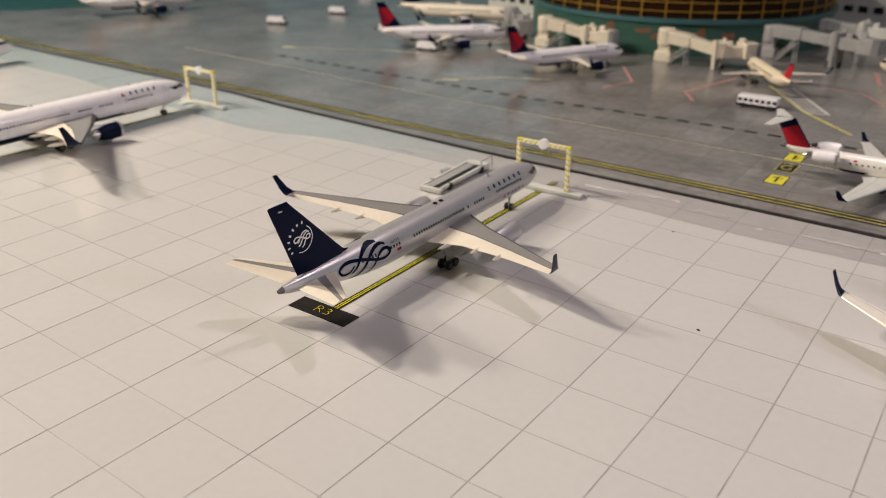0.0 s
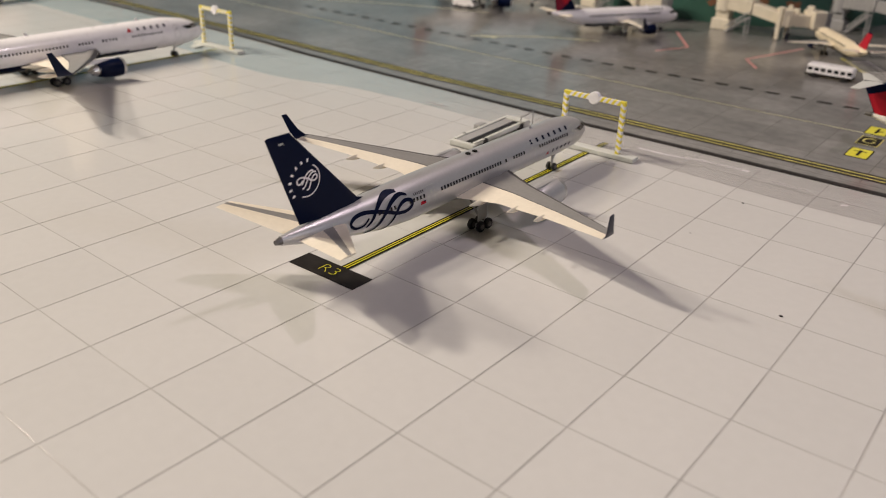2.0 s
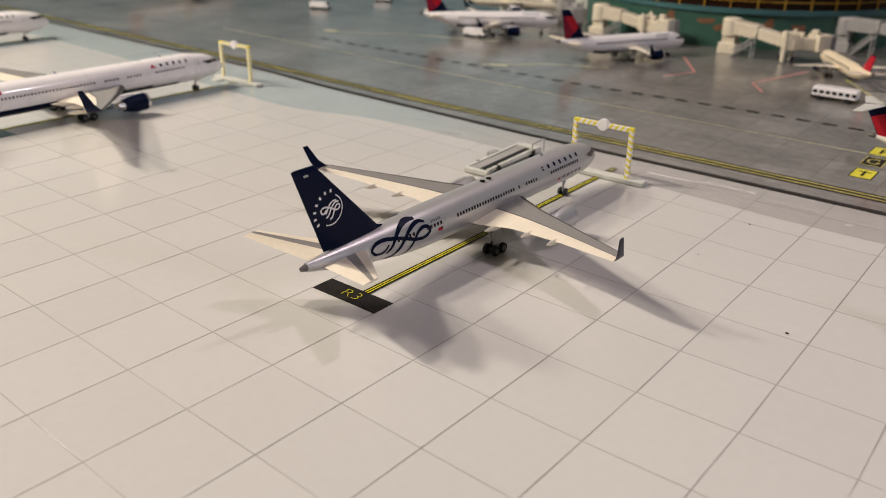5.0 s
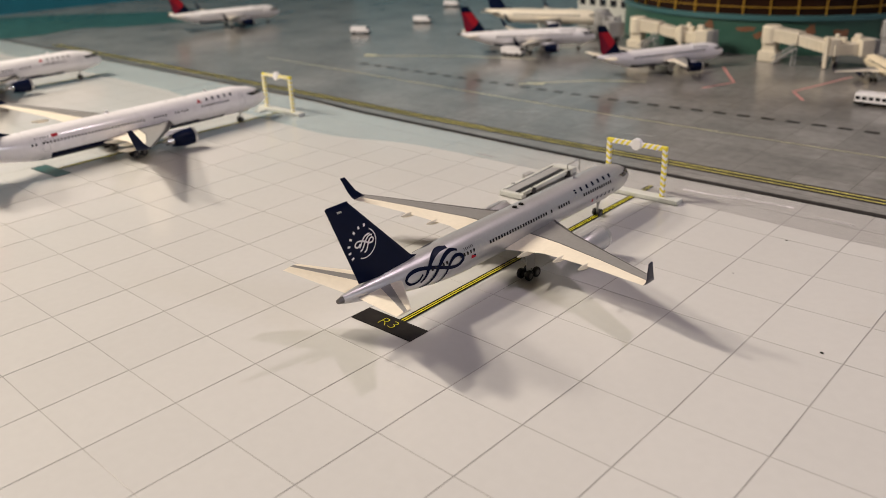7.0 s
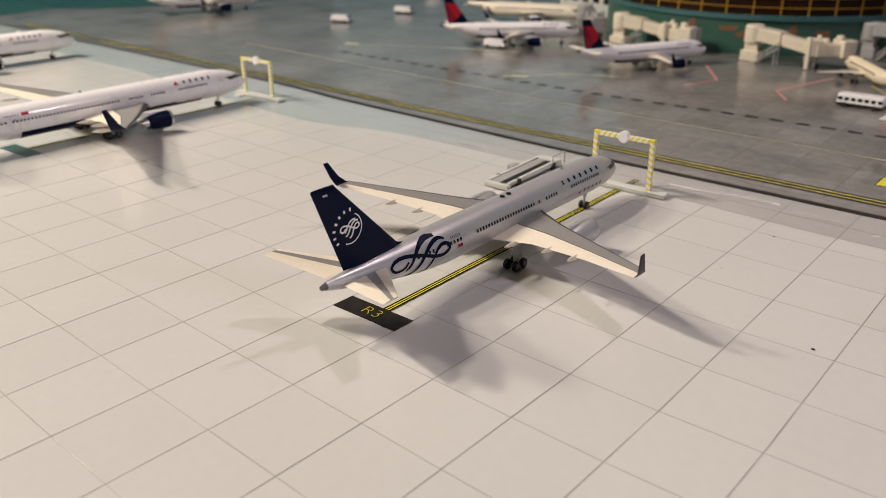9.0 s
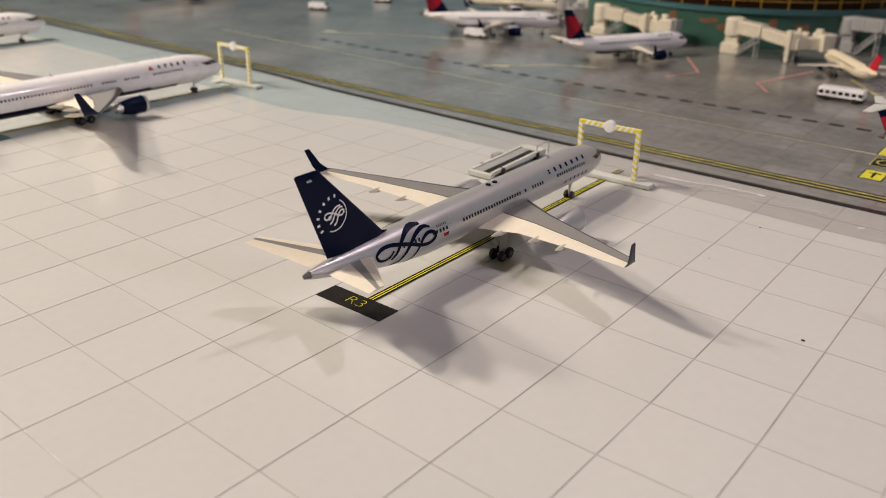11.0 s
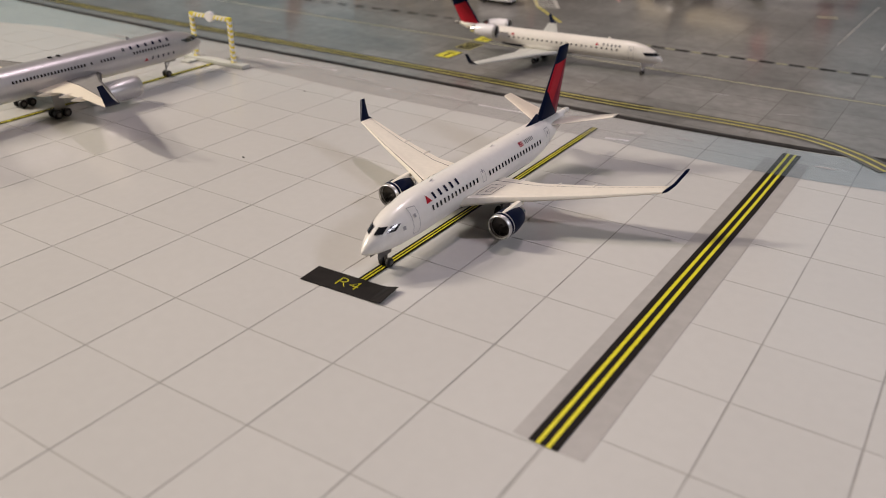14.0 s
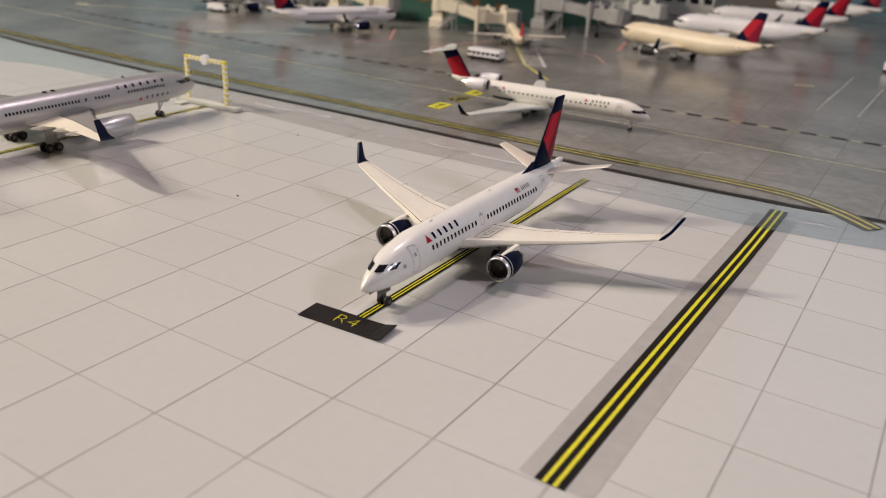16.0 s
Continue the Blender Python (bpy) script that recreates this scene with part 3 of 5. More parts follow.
# ---- aircraft ----
def aircraft(name, label, spec, m, group=""):
    """A model aircraft whose nose tip stands over the origin and points along +y. Lengths in full-size metres."""
    S = spec
    L, R, H, ZC = S["length"], S["half_width"], S["half_height"], S["centre"]
    LN, LT = S["nose"], S["tail"]
    root = thing(name, label, "model aircraft", m, group)
    body = S["body"]

    def sect(s):
        zc, f, g = ZC, 1.0, 1.0
        if s < LN:
            n = max(s / LN, 0)
            f = max((1 - (1 - n) ** S.get('taper', 2.1)) ** S.get('blunt', 0.62), 0.03)
            g = f
            zc = ZC - S["droop"] * (1 - n) ** 1.7
        if s > L - LT:
            n = (s - (L - LT)) / LT
            wide, tall = S.get('tail_end', (0.09, 0.12))
            f = 1 - (1 - wide) * n ** 1.7
            g = 1 - (1 - tall) * n ** 1.55
            zc = ZC + (H * (1 - g)) * S["rise"]
        return zc, R * f, H * g

    def skin(s, ang, off=0.0):
        zc, w, h = sect(s)
        return Vector(((w + off) * math.cos(ang) * K, -s * K, (zc + (h + off) * math.sin(ang)) * K))

    def level(s, z):
        zc, w, h = sect(s)
        return math.asin(max(-0.995, min(0.995, (z - zc) / h)))

    def patch(bm, s0, s1, z0, z1, side, mat=0, slant=0.0, nz=2, ns=1, off=0.030):
        taper = 0.0
        if slant == "triangle":
            taper, slant = 0.96, 0.0
        rows = []
        for i in range(ns + 1):
            row = []
            for k in range(nz + 1):
                f = k / nz
                s = s0 + (s1 - s0) * ((i / ns - 0.5) * (1 - taper * f) + 0.5) + slant * (f - 0.5)
                a = level(s, z0 + (z1 - z0) * f)
                p = skin(s, a, off)
                p.x *= side
                row.append(bm.verts.new(p))
            rows.append(row)
        for i in range(ns):
            for k in range(nz):
                q = (rows[i][k], rows[i][k + 1], rows[i + 1][k + 1], rows[i + 1][k])
                bm.faces.new(q if side > 0 else q[::-1]).material_index = mat

    def ribbon(bm, points, width, side, mat=0, off=0.035, steps=8):
        pts = smooth_line(points, steps)
        left, right = [], []
        for i, p in enumerate(pts):
            d = pts[min(i + 1, len(pts) - 1)] - pts[max(i - 1, 0)]
            d = d / max(np.linalg.norm(d), 1e-9)
            f = i / (len(pts) - 1)
            w = width * (0.35 + 0.65 * math.sin(math.pi * min(max(f, 0.04), 0.96)) ** 0.5)
            nrm = np.array((-d[1], d[0])) * w / 2
            for row, q in ((left, p + nrm), (right, p - nrm)):
                v = skin(q[0], level(q[0], q[1]), off)
                v.x *= side
                row.append(bm.verts.new(v))
        for i in range(len(pts) - 1):
            q = (left[i], left[i + 1], right[i + 1], right[i])
            bm.faces.new(q if side < 0 else q[::-1]).material_index = mat

    # fuselage
    stations = [0.0, 0.08, 0.25, 0.5, 0.9, 1.4, 2.0, 2.8, 3.8] + list(np.linspace(LN, L - LT, 14)) + list(np.linspace(L - LT, L, 14))[1:]
    stations.sort()
    segs = 40
    bm = bmesh.new()
    belly0, belly1 = S.get("belly", (0, 0))

    def paint(i, k):
        mid = (stations[i] + stations[i + 1]) / 2
        low = math.sin((k + 0.5) / segs * 2 * math.pi)
        if belly1 and belly0 < mid < belly1 and low < S.get("belly_edge", -0.60) - 0.38 * max(0, (belly0 + 14 - mid) / 14):
            return 1
        return 0

    loft(bm, [[skin(s, 2 * math.pi * k / segs) for k in range(segs)] for s in stations], paint)
    part("fuselage", bm, [body, NAVY], root, S["body_label"], smooth=True)
    bm = bmesh.new()
    lathe(bm, [(0, 0.34 * K), (-0.5 * K, 0.30 * K), (-0.9 * K, 0.2 * K)], Matrix.Translation((0, -(L - 0.35) * K, sect(L)[0] * K)), 16)
    part("tail_cone", bm, S.get("cone", DARK_METAL), root, "bare metal exhaust at the tail", smooth=True)

    # belly fairing between the wings
    bm = bmesh.new()
    wr, wc = S["wing"][0][1], S["wing"][0][2]
    rings = []
    for i in range(13):
        f = i / 12
        bulge = math.sin(math.pi * f) ** 0.6
        s = wr - 2.0 + (wc + 4.0 + S.get("fairing_tail", 0)) * f
        rings.append([Vector(((R * 0.97) * bulge * math.cos(a) * K, -s * K, (ZC - H * 0.52 + (H * 0.66) * bulge * math.sin(a)) * K)) for a in np.linspace(0, 2 * math.pi, 20, endpoint=False)])
    loft(bm, rings)
    part("belly_fairing", bm, S.get("fairing", body), root, smooth=True)

    # windows
    for side in (1, -1) if S["windows"] else ():
        single, bm = S.get("near"), bmesh.new()
        for a, b, pitch in S["windows"]:
            s = a
            while s < b:
                z = S["window_z"]
                patch(bm, s, s + S.get("window_w", 0.30), z - S.get("window_h", 0.22), z + S.get("window_h", 0.22), side)
                s += pitch
                if single:
                    part("cabin_window", bm, GLASS_DARK, root)
                    bm = bmesh.new()
        if single:
            bm.free()
        else:
            tagged(part("window_stripe", bm, GLASS_DARK, root, "thin dark printed stripe of tiny panes"), kind="stuff")
    cp0, cp1 = S["cockpit"]
    for side in (1, -1):
        for n, (t0, t1) in enumerate(S.get("panes", ((0.06, 0.36), (0.41, 0.66), (0.70, 0.94)))):
            bm = bmesh.new()
            z0, z1 = S["cockpit_z"]
            # panes run round the nose from the centre line backwards
            rows = []
            for i in range(4):
                fa = i / 3
                ang = t0 + (t1 - t0) * fa
                row = []
                for k in range(4):
                    fz = k / 3
                    z = z0 + (z1 - z0) * fz * (1.0 if n < 2 else 0.9)
                    # find the place on the skin at this height and this share of the width
                    share = ang ** 0.75
                    lo, hi = 0.05, LN
                    for _ in range(30):
                        mid = (lo + hi) / 2
                        zc, w, h = sect(mid)
                        inside = 1 - ((z - zc) / h) ** 2
                        x_here = w * math.sqrt(inside) if inside > 0 else -1
                        if x_here < share * R * 0.90:
                            lo = mid
                        else:
                            hi = mid
                    xx = share * R * 0.90
                    row.append(bm.verts.new((side * (xx + 0.03) * K, (-hi + 0.04) * K, (z + 0.03) * K)))
                rows.append(row)
            for i in range(3):
                for k in range(3):
                    q = (rows[i][k], rows[i + 1][k], rows[i + 1][k + 1], rows[i][k + 1])
                    bm.faces.new(q if side < 0 else q[::-1])
            part("cockpit_window", bm, GLASS_DARK, root, "dark cockpit pane")

    # doors as fine outlines
    for side in (1, -1):
        for s, z0, z1, w in S.get("doors", ()):
            bm = bmesh.new()
            e = 0.045
            patch(bm, s, s + w, z1 - e, z1, side)
            patch(bm, s, s + w, z0, z0 + e, side)
            patch(bm, s, s + e, z0, z1, side, nz=6)
            patch(bm, s + w - e, s + w, z0, z1, side, nz=6)
            patch(bm, s + w * 0.36, s + w * 0.64, (z0 + z1) / 2 + 0.30, (z0 + z1) / 2 + 0.58, side)
            part("door_outline", bm, S.get("door_ink", FAINT), root, "thin printed outline of a cabin door")

    # markings: plain bars and shapes
    for side in (1, -1):
        for mark, mat, bars in S.get("marks", ()):
            bm = bmesh.new()
            for s0, s1, z0, z1, slant in bars:
                # bars read from the tail forward on one side and from the nose back on the other
                patch(bm, s0, s1, z0, z1, side, slant=slant, nz=3)
            part(mark, bm, mat, root)
        for mark, mat, width, lines in S.get("ribbons", ()):
            bm = bmesh.new()
            for pts in lines:
                ribbon(bm, pts, width, side)
            part(mark, bm, mat, root, "navy ribbon swirl on the rear fuselage")

    # wings
    def wing(side):
        sections = S["wing"]
        us = S["strips"]
        up = [(0.0, 0.0), (0.012, 0.25), (0.05, 0.55)] + [(x, 4 * 0.5 * (x ** 0.55) * (1 - x) ** 1.05) for x in us]

        def ring(y, sle, chord, z, th, rotate=0.0):
            pts_up = [(x, min(t, 0.62) if x < 0.2 else t * 0.62) for x, t in up]
            pts = [(x, th * t) for x, t in pts_up] + [(1.0, 0.012)] + [(x, -th * 0.62 * t) for x, t in reversed(pts_up[1:])]
            out = []
            for x, t in pts:
                if rotate:
                    out.append(Vector((side * (y - t * math.sin(rotate)) * K, -(sle + x * chord) * K, (z + t * math.cos(rotate)) * K)))
                else:
                    out.append(Vector((side * y * K, -(sle + x * chord) * K, (z + t) * K)))
            return out

        edges = [x for x, _ in up] + [1.0]

        def paint(i, k):
            return S["wing_paint"](i, (edges[k] + edges[k + 1]) / 2) if k < len(edges) - 1 else S.get("under", 0)

        bm = bmesh.new()
        loft(bm, [ring(*s) for s in sections], paint)
        if side < 0:
            bmesh.ops.reverse_faces(bm, faces=bm.faces[:])
        part("wing", bm, S["wing_mats"], root, S["wing_label"], smooth=True)
        # printed outline on the wing root
        if "root_outline" in S:
            def top(y, x):
                rows = [s for s in sections if s[0] <= y][-1], [s for s in sections if s[0] > y][0]
                f = (y - rows[0][0]) / (rows[1][0] - rows[0][0])
                _, sle, chord, z, th = [a + (b - a) * f for a, b in zip(*rows)]
                return Vector((side * y * K, -(sle + x * chord) * K, (z + th * 1.24 * x ** 0.55 * (1 - x) ** 1.05 + 0.035) * K))

            bm = bmesh.new()
            for y0, y1, x0, x1 in S["root_outline"]:
                for n in range(6):
                    a, b = x0 + (x1 - x0) * n / 6, x0 + (x1 - x0) * (n + 1) / 6
                    bm.faces.new([bm.verts.new(top(y, x)) for y, x in ((y0, a), (y1, a), (y1, b), (y0, b))])
            part("panel_outline", bm, LINE, root, "fine printed panel outline on the wing root")
        # winglet
        if "winglet" in S:
            y, sle, chord, z, th = sections[-1]
            bm = bmesh.new()
            rings = [ring(y, sle, chord, z, th)]
            for dy, ds, c, dz, rot in S["winglet"]:
                rings.append(ring(y + dy, sle + ds, c, z + dz, th * S.get("winglet_thick", 0.55), rot))
            loft(bm, rings)
            if side < 0:
                bmesh.ops.reverse_faces(bm, faces=bm.faces[:])
            part("winglet", bm, S["winglet_mat"], root, S["winglet_label"], smooth=True)
        # flap track fairings
        for y, s, z, ln in S.get("fairings", ()):
            bm = bmesh.new()
            prof = [(-f * ln * K, max(0.28 * math.sin(math.pi * (0.06 + 0.9 * f)) ** 0.8, 0.04) * K) for f in np.linspace(0, 1, 9)]
            lathe(bm, prof, pose(side * y * K, -s * K, z * K, -6) @ Matrix.Diagonal((0.75, 1, 1, 1)), 10)
            part("flap_fairing", bm, S["wing_mats"][S.get("fairing_mat", 0)], root, smooth=True)

    for side in (1, -1):
        wing(side)

    # tailplane
    for side in (1, -1):
        bm = bmesh.new()
        rings = []
        for y, sle, chord, z, th in S["tailplane"]:
            pts = [(0, 0), (0.04, 0.5), (0.14, 0.8), (0.30, 1), (0.52, 0.82), (1, 0.06), (0.6, -0.7), (0.3, -0.9), (0.05, -0.45)]
            rings.append([Vector((side * y * K, -(sle + x * chord) * K, (z + t * th / 2) * K)) for x, t in pts])
        loft(bm, rings, lambda i, k: S["tail_paint"][k] if k < 5 else 0)
        if side < 0:
            bmesh.ops.reverse_faces(bm, faces=bm.faces[:])
        part("tailplane", bm, S["wing_mats"], root, S.get("tailplane_label", ""), smooth=False)

    # fin with its painted fields
    fr, ft = S["fin"]
    th = S.get("fin_thick", 0.55)

    def fin_at(x, v, side, off=0.0):
        sle = fr[0] + (ft[0] - fr[0]) * v
        ste = fr[1] + (ft[1] - fr[1]) * v
        z = fr[2] + (ft[2] - fr[2]) * v
        prof = np.interp(x, (0, 0.05, 0.14, 0.75, 1.0), (0.0, 0.6, 1.0, 0.8, 0.08)) * th / 2 * (1 - 0.5 * v)
        return Vector((side * (prof + off) * K, -(sle + (ste - sle) * x) * K, z * K))

    bm = bmesh.new()
    xs = (0, 0.05, 0.14, 0.75, 1.0)
    rings = [[fin_at(x, v, 1) for x in xs] + [fin_at(x, v, -1) for x in reversed(xs[1:])] for v in (0, 0.3, 0.6, 0.93, 0.985)]
    last = [Vector((p.x * 0.4, p.y * 0.94 + rings[-1][0].y * 0.06, p.z + 0.12 * K)) for p in rings[-1]]
    loft(bm, rings + [last])
    part("fin", bm, S["fin_mat"], root, S["fin_label"], smooth=True)
    for mark, mat, polys in S.get("fin_fields", ()):
        bm = bmesh.new()
        for side in (1, -1):
            for poly in polys:
                flat = bmesh.new()
                face = flat.faces.new([flat.verts.new((x, v, 0)) for x, v in poly])
                if len(poly) == 4 and max(x for x, _ in poly) - min(x for x, _ in poly) > 0.3:
                    bmesh.ops.subdivide_edges(flat, edges=flat.edges[:], cuts=9, use_grid_fill=True)
                made = {q: bm.verts.new(fin_at(q.co.x, q.co.y, side, 0.06 if mat is DARK_RED else 0.03)) for q in flat.verts}
                for q in flat.faces:
                    bm.faces.new([made[p] for p in q.verts])
                flat.free()
        part(mark, bm, mat, root)
    if S.get("dorsal"):
        bm = bmesh.new()
        s0, s1, zt = S["dorsal"]
        rings = []
        for i in range(7):
            f = i / 6
            s = s0 + (s1 - s0) * f
            zb = sect(s)[0] + sect(s)[2] * 0.93
            zz = zb + (zt - zb) * f ** 1.6
            wdt = 0.10 + 0.16 * f
            rings.append([Vector((wdt * K, -s * K, zb * K)), Vector((wdt * 0.5 * K, -s * K, (zz - 0.02) * K)), Vector((0, -s * K, (zz + 0.03) * K)), Vector((-wdt * 0.5 * K, -s * K, (zz - 0.02) * K)), Vector((-wdt * K, -s * K, zb * K))])
        loft(bm, rings)
        part("dorsal_fin", bm, S["fin_mat"], root, smooth=True)

    # engines
    for y, s, z, r, ln in S["engines"]:
        for side in (1, -1):
            mm = Matrix.Translation((side * y * K, -s * K, z * K))
            eng = part("engine", lathe(bmesh.new(), [(-a * ln * K, b * r * K) for a, b in S["nacelle"]], mm, 32, caps=False), S["engine_mat"], root, S["engine_label"], smooth=True)
            bm = bmesh.new()
            lip = [(-0.06, 0.77), (-0.02, 0.80), (0.0, 0.87), (-0.01, 0.925), (-0.04, 0.965), (-0.10, 0.99), (-0.10, 0.96), (-0.06, 0.87)]
            lathe(bm, [(a * S.get('lip', 1.0) * ln * K, b * r * 1.012 * K) for a, b in lip], mm, 32, caps=False)
            part("intake_lip", bm, SATIN, eng, "satin metal intake lip", smooth=True)
            bm = bmesh.new()
            lathe(bm, [(-0.04 * ln * K, 0.80 * r * K), (-0.25 * ln * K, 0.78 * r * K), (-0.26 * ln * K, 0.1 * r * K)], mm, 32, caps=False)
            part("intake_duct", bm, FAN, eng, smooth=True)
            bm = bmesh.new()
            blades, depth = 18, S.get("fan", -0.11)
            for n in range(blades):
                turn = Matrix.Rotation(2 * math.pi * n / blades, 4, "Y")
                q = [(-0.04, depth - 0.04, 0.18), (0.05, depth, 0.18), (0.17, depth + 0.01, 0.76), (-0.02, depth - 0.05, 0.76)]
                bm.faces.new([bm.verts.new(mm @ turn @ Vector((a * r * K, b * ln * K, c * r * K))) for a, b, c in q])
            lathe(bm, [((depth + 0.01) * ln * K, 0.015 * r * K), ((depth - 0.05) * ln * K, 0.15 * r * K), ((depth - 0.11) * ln * K, 0.2 * r * K)], mm, 14)
            part("fan", bm, FAN, eng, "dark grey fan with blades", smooth=False)
            bm = bmesh.new()
            lathe(bm, [(-0.80 * ln * K, 0.62 * r * K), (-1.0 * ln * K, 0.50 * r * K), (-1.06 * ln * K, 0.46 * r * K), (-1.06 * ln * K, 0.36 * r * K), (-1.22 * ln * K, 0.08 * r * K)], mm, 20)
            part("exhaust", bm, CHROME, eng, "metal exhaust nozzle", smooth=True)
            bm = bmesh.new()
            if S.get("rear_engines"):
                box(bm, side * min(R * 0.6, y) * K if side > 0 else -y * K, y * K if side > 0 else -R * 0.6 * K, -(s + ln * 0.75) * K, -(s + ln * 0.3) * K, (z - 0.14) * K, (z + 0.14) * K, 0.05 * K)
            else:
                rings = []
                for f in np.linspace(0, 1, 6):
                    yy = -(s + ln * (0.18 + 0.95 * f)) * K
                    lowz = z + r * (0.90 - 0.25 * f)
                    highz = z + r * 1.02 + (S["pylon_top"] - z - r * 1.02) * min(1, f * 1.5)
                    wdt = 0.10 + 0.16 * math.sin(math.pi * min(0.95, 0.1 + f * 0.85))
                    rings.append([Vector(((side * y - wdt) * K, yy, lowz * K)), Vector(((side * y + wdt) * K, yy, lowz * K)), Vector(((side * y + wdt * 0.7) * K, yy, highz * K)), Vector(((side * y - wdt * 0.7) * K, yy, highz * K))])
                loft(bm, rings)
            part("pylon", bm, S.get("pylon_mat", body), root, smooth=True)

    # landing gear
    def wheel(gear, x, s, r, wdt):
        bm = bmesh.new()
        prof = [(-wdt / 2, r * 0.55), (-wdt / 2 - 0.02, r * 0.62), (-wdt / 2, r * 0.9), (-wdt * 0.3, r), (wdt * 0.3, r), (wdt / 2, r * 0.9), (wdt / 2 + 0.02, r * 0.62), (wdt / 2, r * 0.55)]
        lathe(bm, [(a * K, b * K) for a, b in prof], pose(x * K, -s * K, r * K, 0, 0, 90), 18)
        hub = [(-wdt / 2 - 0.05, r * 0.20), (-wdt / 2 - 0.03, r * 0.5), (wdt / 2 + 0.03, r * 0.5), (wdt / 2 + 0.05, r * 0.20)]
        lathe(bm, [(a * K, b * K) for a, b in hub], pose(x * K, -s * K, r * K, 0, 0, 90), 12, 1)
        part("wheel", bm, [RUBBER, DARK_METAL], gear, "black tyre on a dark metal hub", smooth=True)

    sg, rg = S["nose_gear"]
    bm = bmesh.new()
    ztop = sect(sg)[0] - sect(sg)[2] * 0.8
    tube(bm, [(0, -sg * K, rg * K), (0, -sg * K, ztop * K)], 0.14 * K, 10)
    tube(bm, [(0, -(sg + 0.1) * K, (rg + 0.5) * K), (0, -(sg - 1.2) * K, ztop * K)], 0.08 * K, 8)
    tube(bm, [(-0.35 * K, -sg * K, rg * K), (0.35 * K, -sg * K, rg * K)], 0.09 * K, 8)
    box(bm, -0.42 * K, -0.36 * K, -(sg + 0.2) * K, -(sg - 1.5) * K, (ztop - 0.55) * K, (ztop + 0.3) * K)
    box(bm, 0.36 * K, 0.42 * K, -(sg + 0.2) * K, -(sg - 1.5) * K, (ztop - 0.55) * K, (ztop + 0.3) * K)
    gear = part("nose_gear", bm, S.get("gear_mat", PALE), root, "pale nose gear leg with doors")
    for x in (-0.34, 0.34):
        wheel(gear, x, sg, rg, 0.34)
    smg, track, rm, bogie = S["main_gear"]
    for side in (1, -1):
        bm = bmesh.new()
        ztop = S["wing"][0][3]
        tube(bm, [(side * track * K, -smg * K, rm * K), (side * (track - 0.25) * K, -smg * K, ztop * K)], 0.2 * K, 10)
        tube(bm, [(side * (track - 0.1) * K, -smg * K, (rm + 0.6) * K), (side * (track - 1.6) * K, -smg * K, ztop * K)], 0.1 * K, 8)
        box(bm, (side * (track + 0.22) - 0.04) * K, (side * (track + 0.22) + 0.04) * K, -(smg + 0.7) * K, -(smg - 0.7) * K, (rm + 0.5) * K, (ztop + 0.1) * K)
        if bogie:
            box(bm, (side * track - 0.12) * K, (side * track + 0.12) * K, -(smg + bogie) * K, -(smg - bogie) * K, (rm - 0.1) * K, (rm + 0.12) * K)
        gear = part("main_gear", bm, S.get("gear_mat", PALE), root, "pale main gear leg")
        for ds in ((-bogie, bogie) if bogie else (0,)):
            for dx in (-0.52, 0.52):
                wheel(gear, side * track + dx, smg + ds, rm, 0.42)

    # aerials on the roof and belly
    for s, hgt in S.get("aerials", ()):
        bm = bmesh.new()
        zc, w, h = sect(s)
        rings = [[Vector((x * K, -(s + y) * K, (zc + h - 0.05) * K)) for x, y in ((0, 0), (0.05, 0.25), (0, 0.6), (-0.05, 0.25))],
                 [Vector((x * 0.5 * K, -(s + 0.28 + y * 0.6) * K, (zc + h + hgt) * K)) for x, y in ((0, 0), (0.05, 0.25), (0, 0.6), (-0.05, 0.25))]]
        loft(bm, rings)
        part("aerial", bm, S.get("aerial_mat", body), root)
    for s, x in S.get("roof_dots", ()):
        bm = bmesh.new()
        zc, w, h = sect(s)
        a = math.acos(x / w)
        lathe(bm, [(0, 0.28 * K), (0.1 * K, 0.26 * K)], Matrix.Translation(skin(s, a)) @ pose(0, 0, 0, 90), 14)
        part("roof_port", bm, BLACK, root, "small dark port in the roof")
    return root


def letters(start, count, width, gap, z0, z1, slant=0.0):
    """Plain bars in place of a name, one to a sign."""
    bars = []
    for n in range(count):
        s = start + n * (width + gap)
        bars.append((s + width * 0.2, s + width * 0.66, z0, z1, slant))
    return bars


NACELLE = [(0.05, 0.93), (0.10, 0.985), (0.2, 1.0), (0.42, 1.0), (0.62, 0.93), (0.80, 0.80), (0.86, 0.74), (0.86, 0.60), (0.5, 0.55)]


IVORY = material("ivory_enamel", (0.88, 0.84, 0.77), 0.3, coat=0.4, grain=0.04, grain_size=700, stain=0.04, stain_size=90)
MILK = material("milk_white_enamel", (0.91, 0.88, 0.84), 0.30, coat=0.45, grain=0.03, grain_size=900, stain=0.04, stain_size=90)
MILK_WING = material("milk_cream_enamel", (0.90, 0.84, 0.74), 0.34, coat=0.3, grain=0.04, grain_size=900, stain=0.05, stain_size=120)
YELLOWED = material("yellowed_cream_enamel", (0.82, 0.71, 0.52), 0.4, grain=0.05, grain_size=700, stain=0.08, stain_size=90)


def two_tone(i, x):
    """Grey box with dark outline, cream flaps and leading edge."""
    if x < 0.07:
        return 2
    if x < 0.52:
        return 1
    if x < 0.545:
        return 2
    return 0


def plain_lines(i, x):
    return 2 if (0.10 < x < 0.126 or 0.66 < x < 0.692) else 0


def slat_lines(i, x):
    """Dark slat gap behind the leading edge and a thin flap line."""
    return 2 if (0.05 < x < 0.08 or 0.80 < x < 0.82) else 0


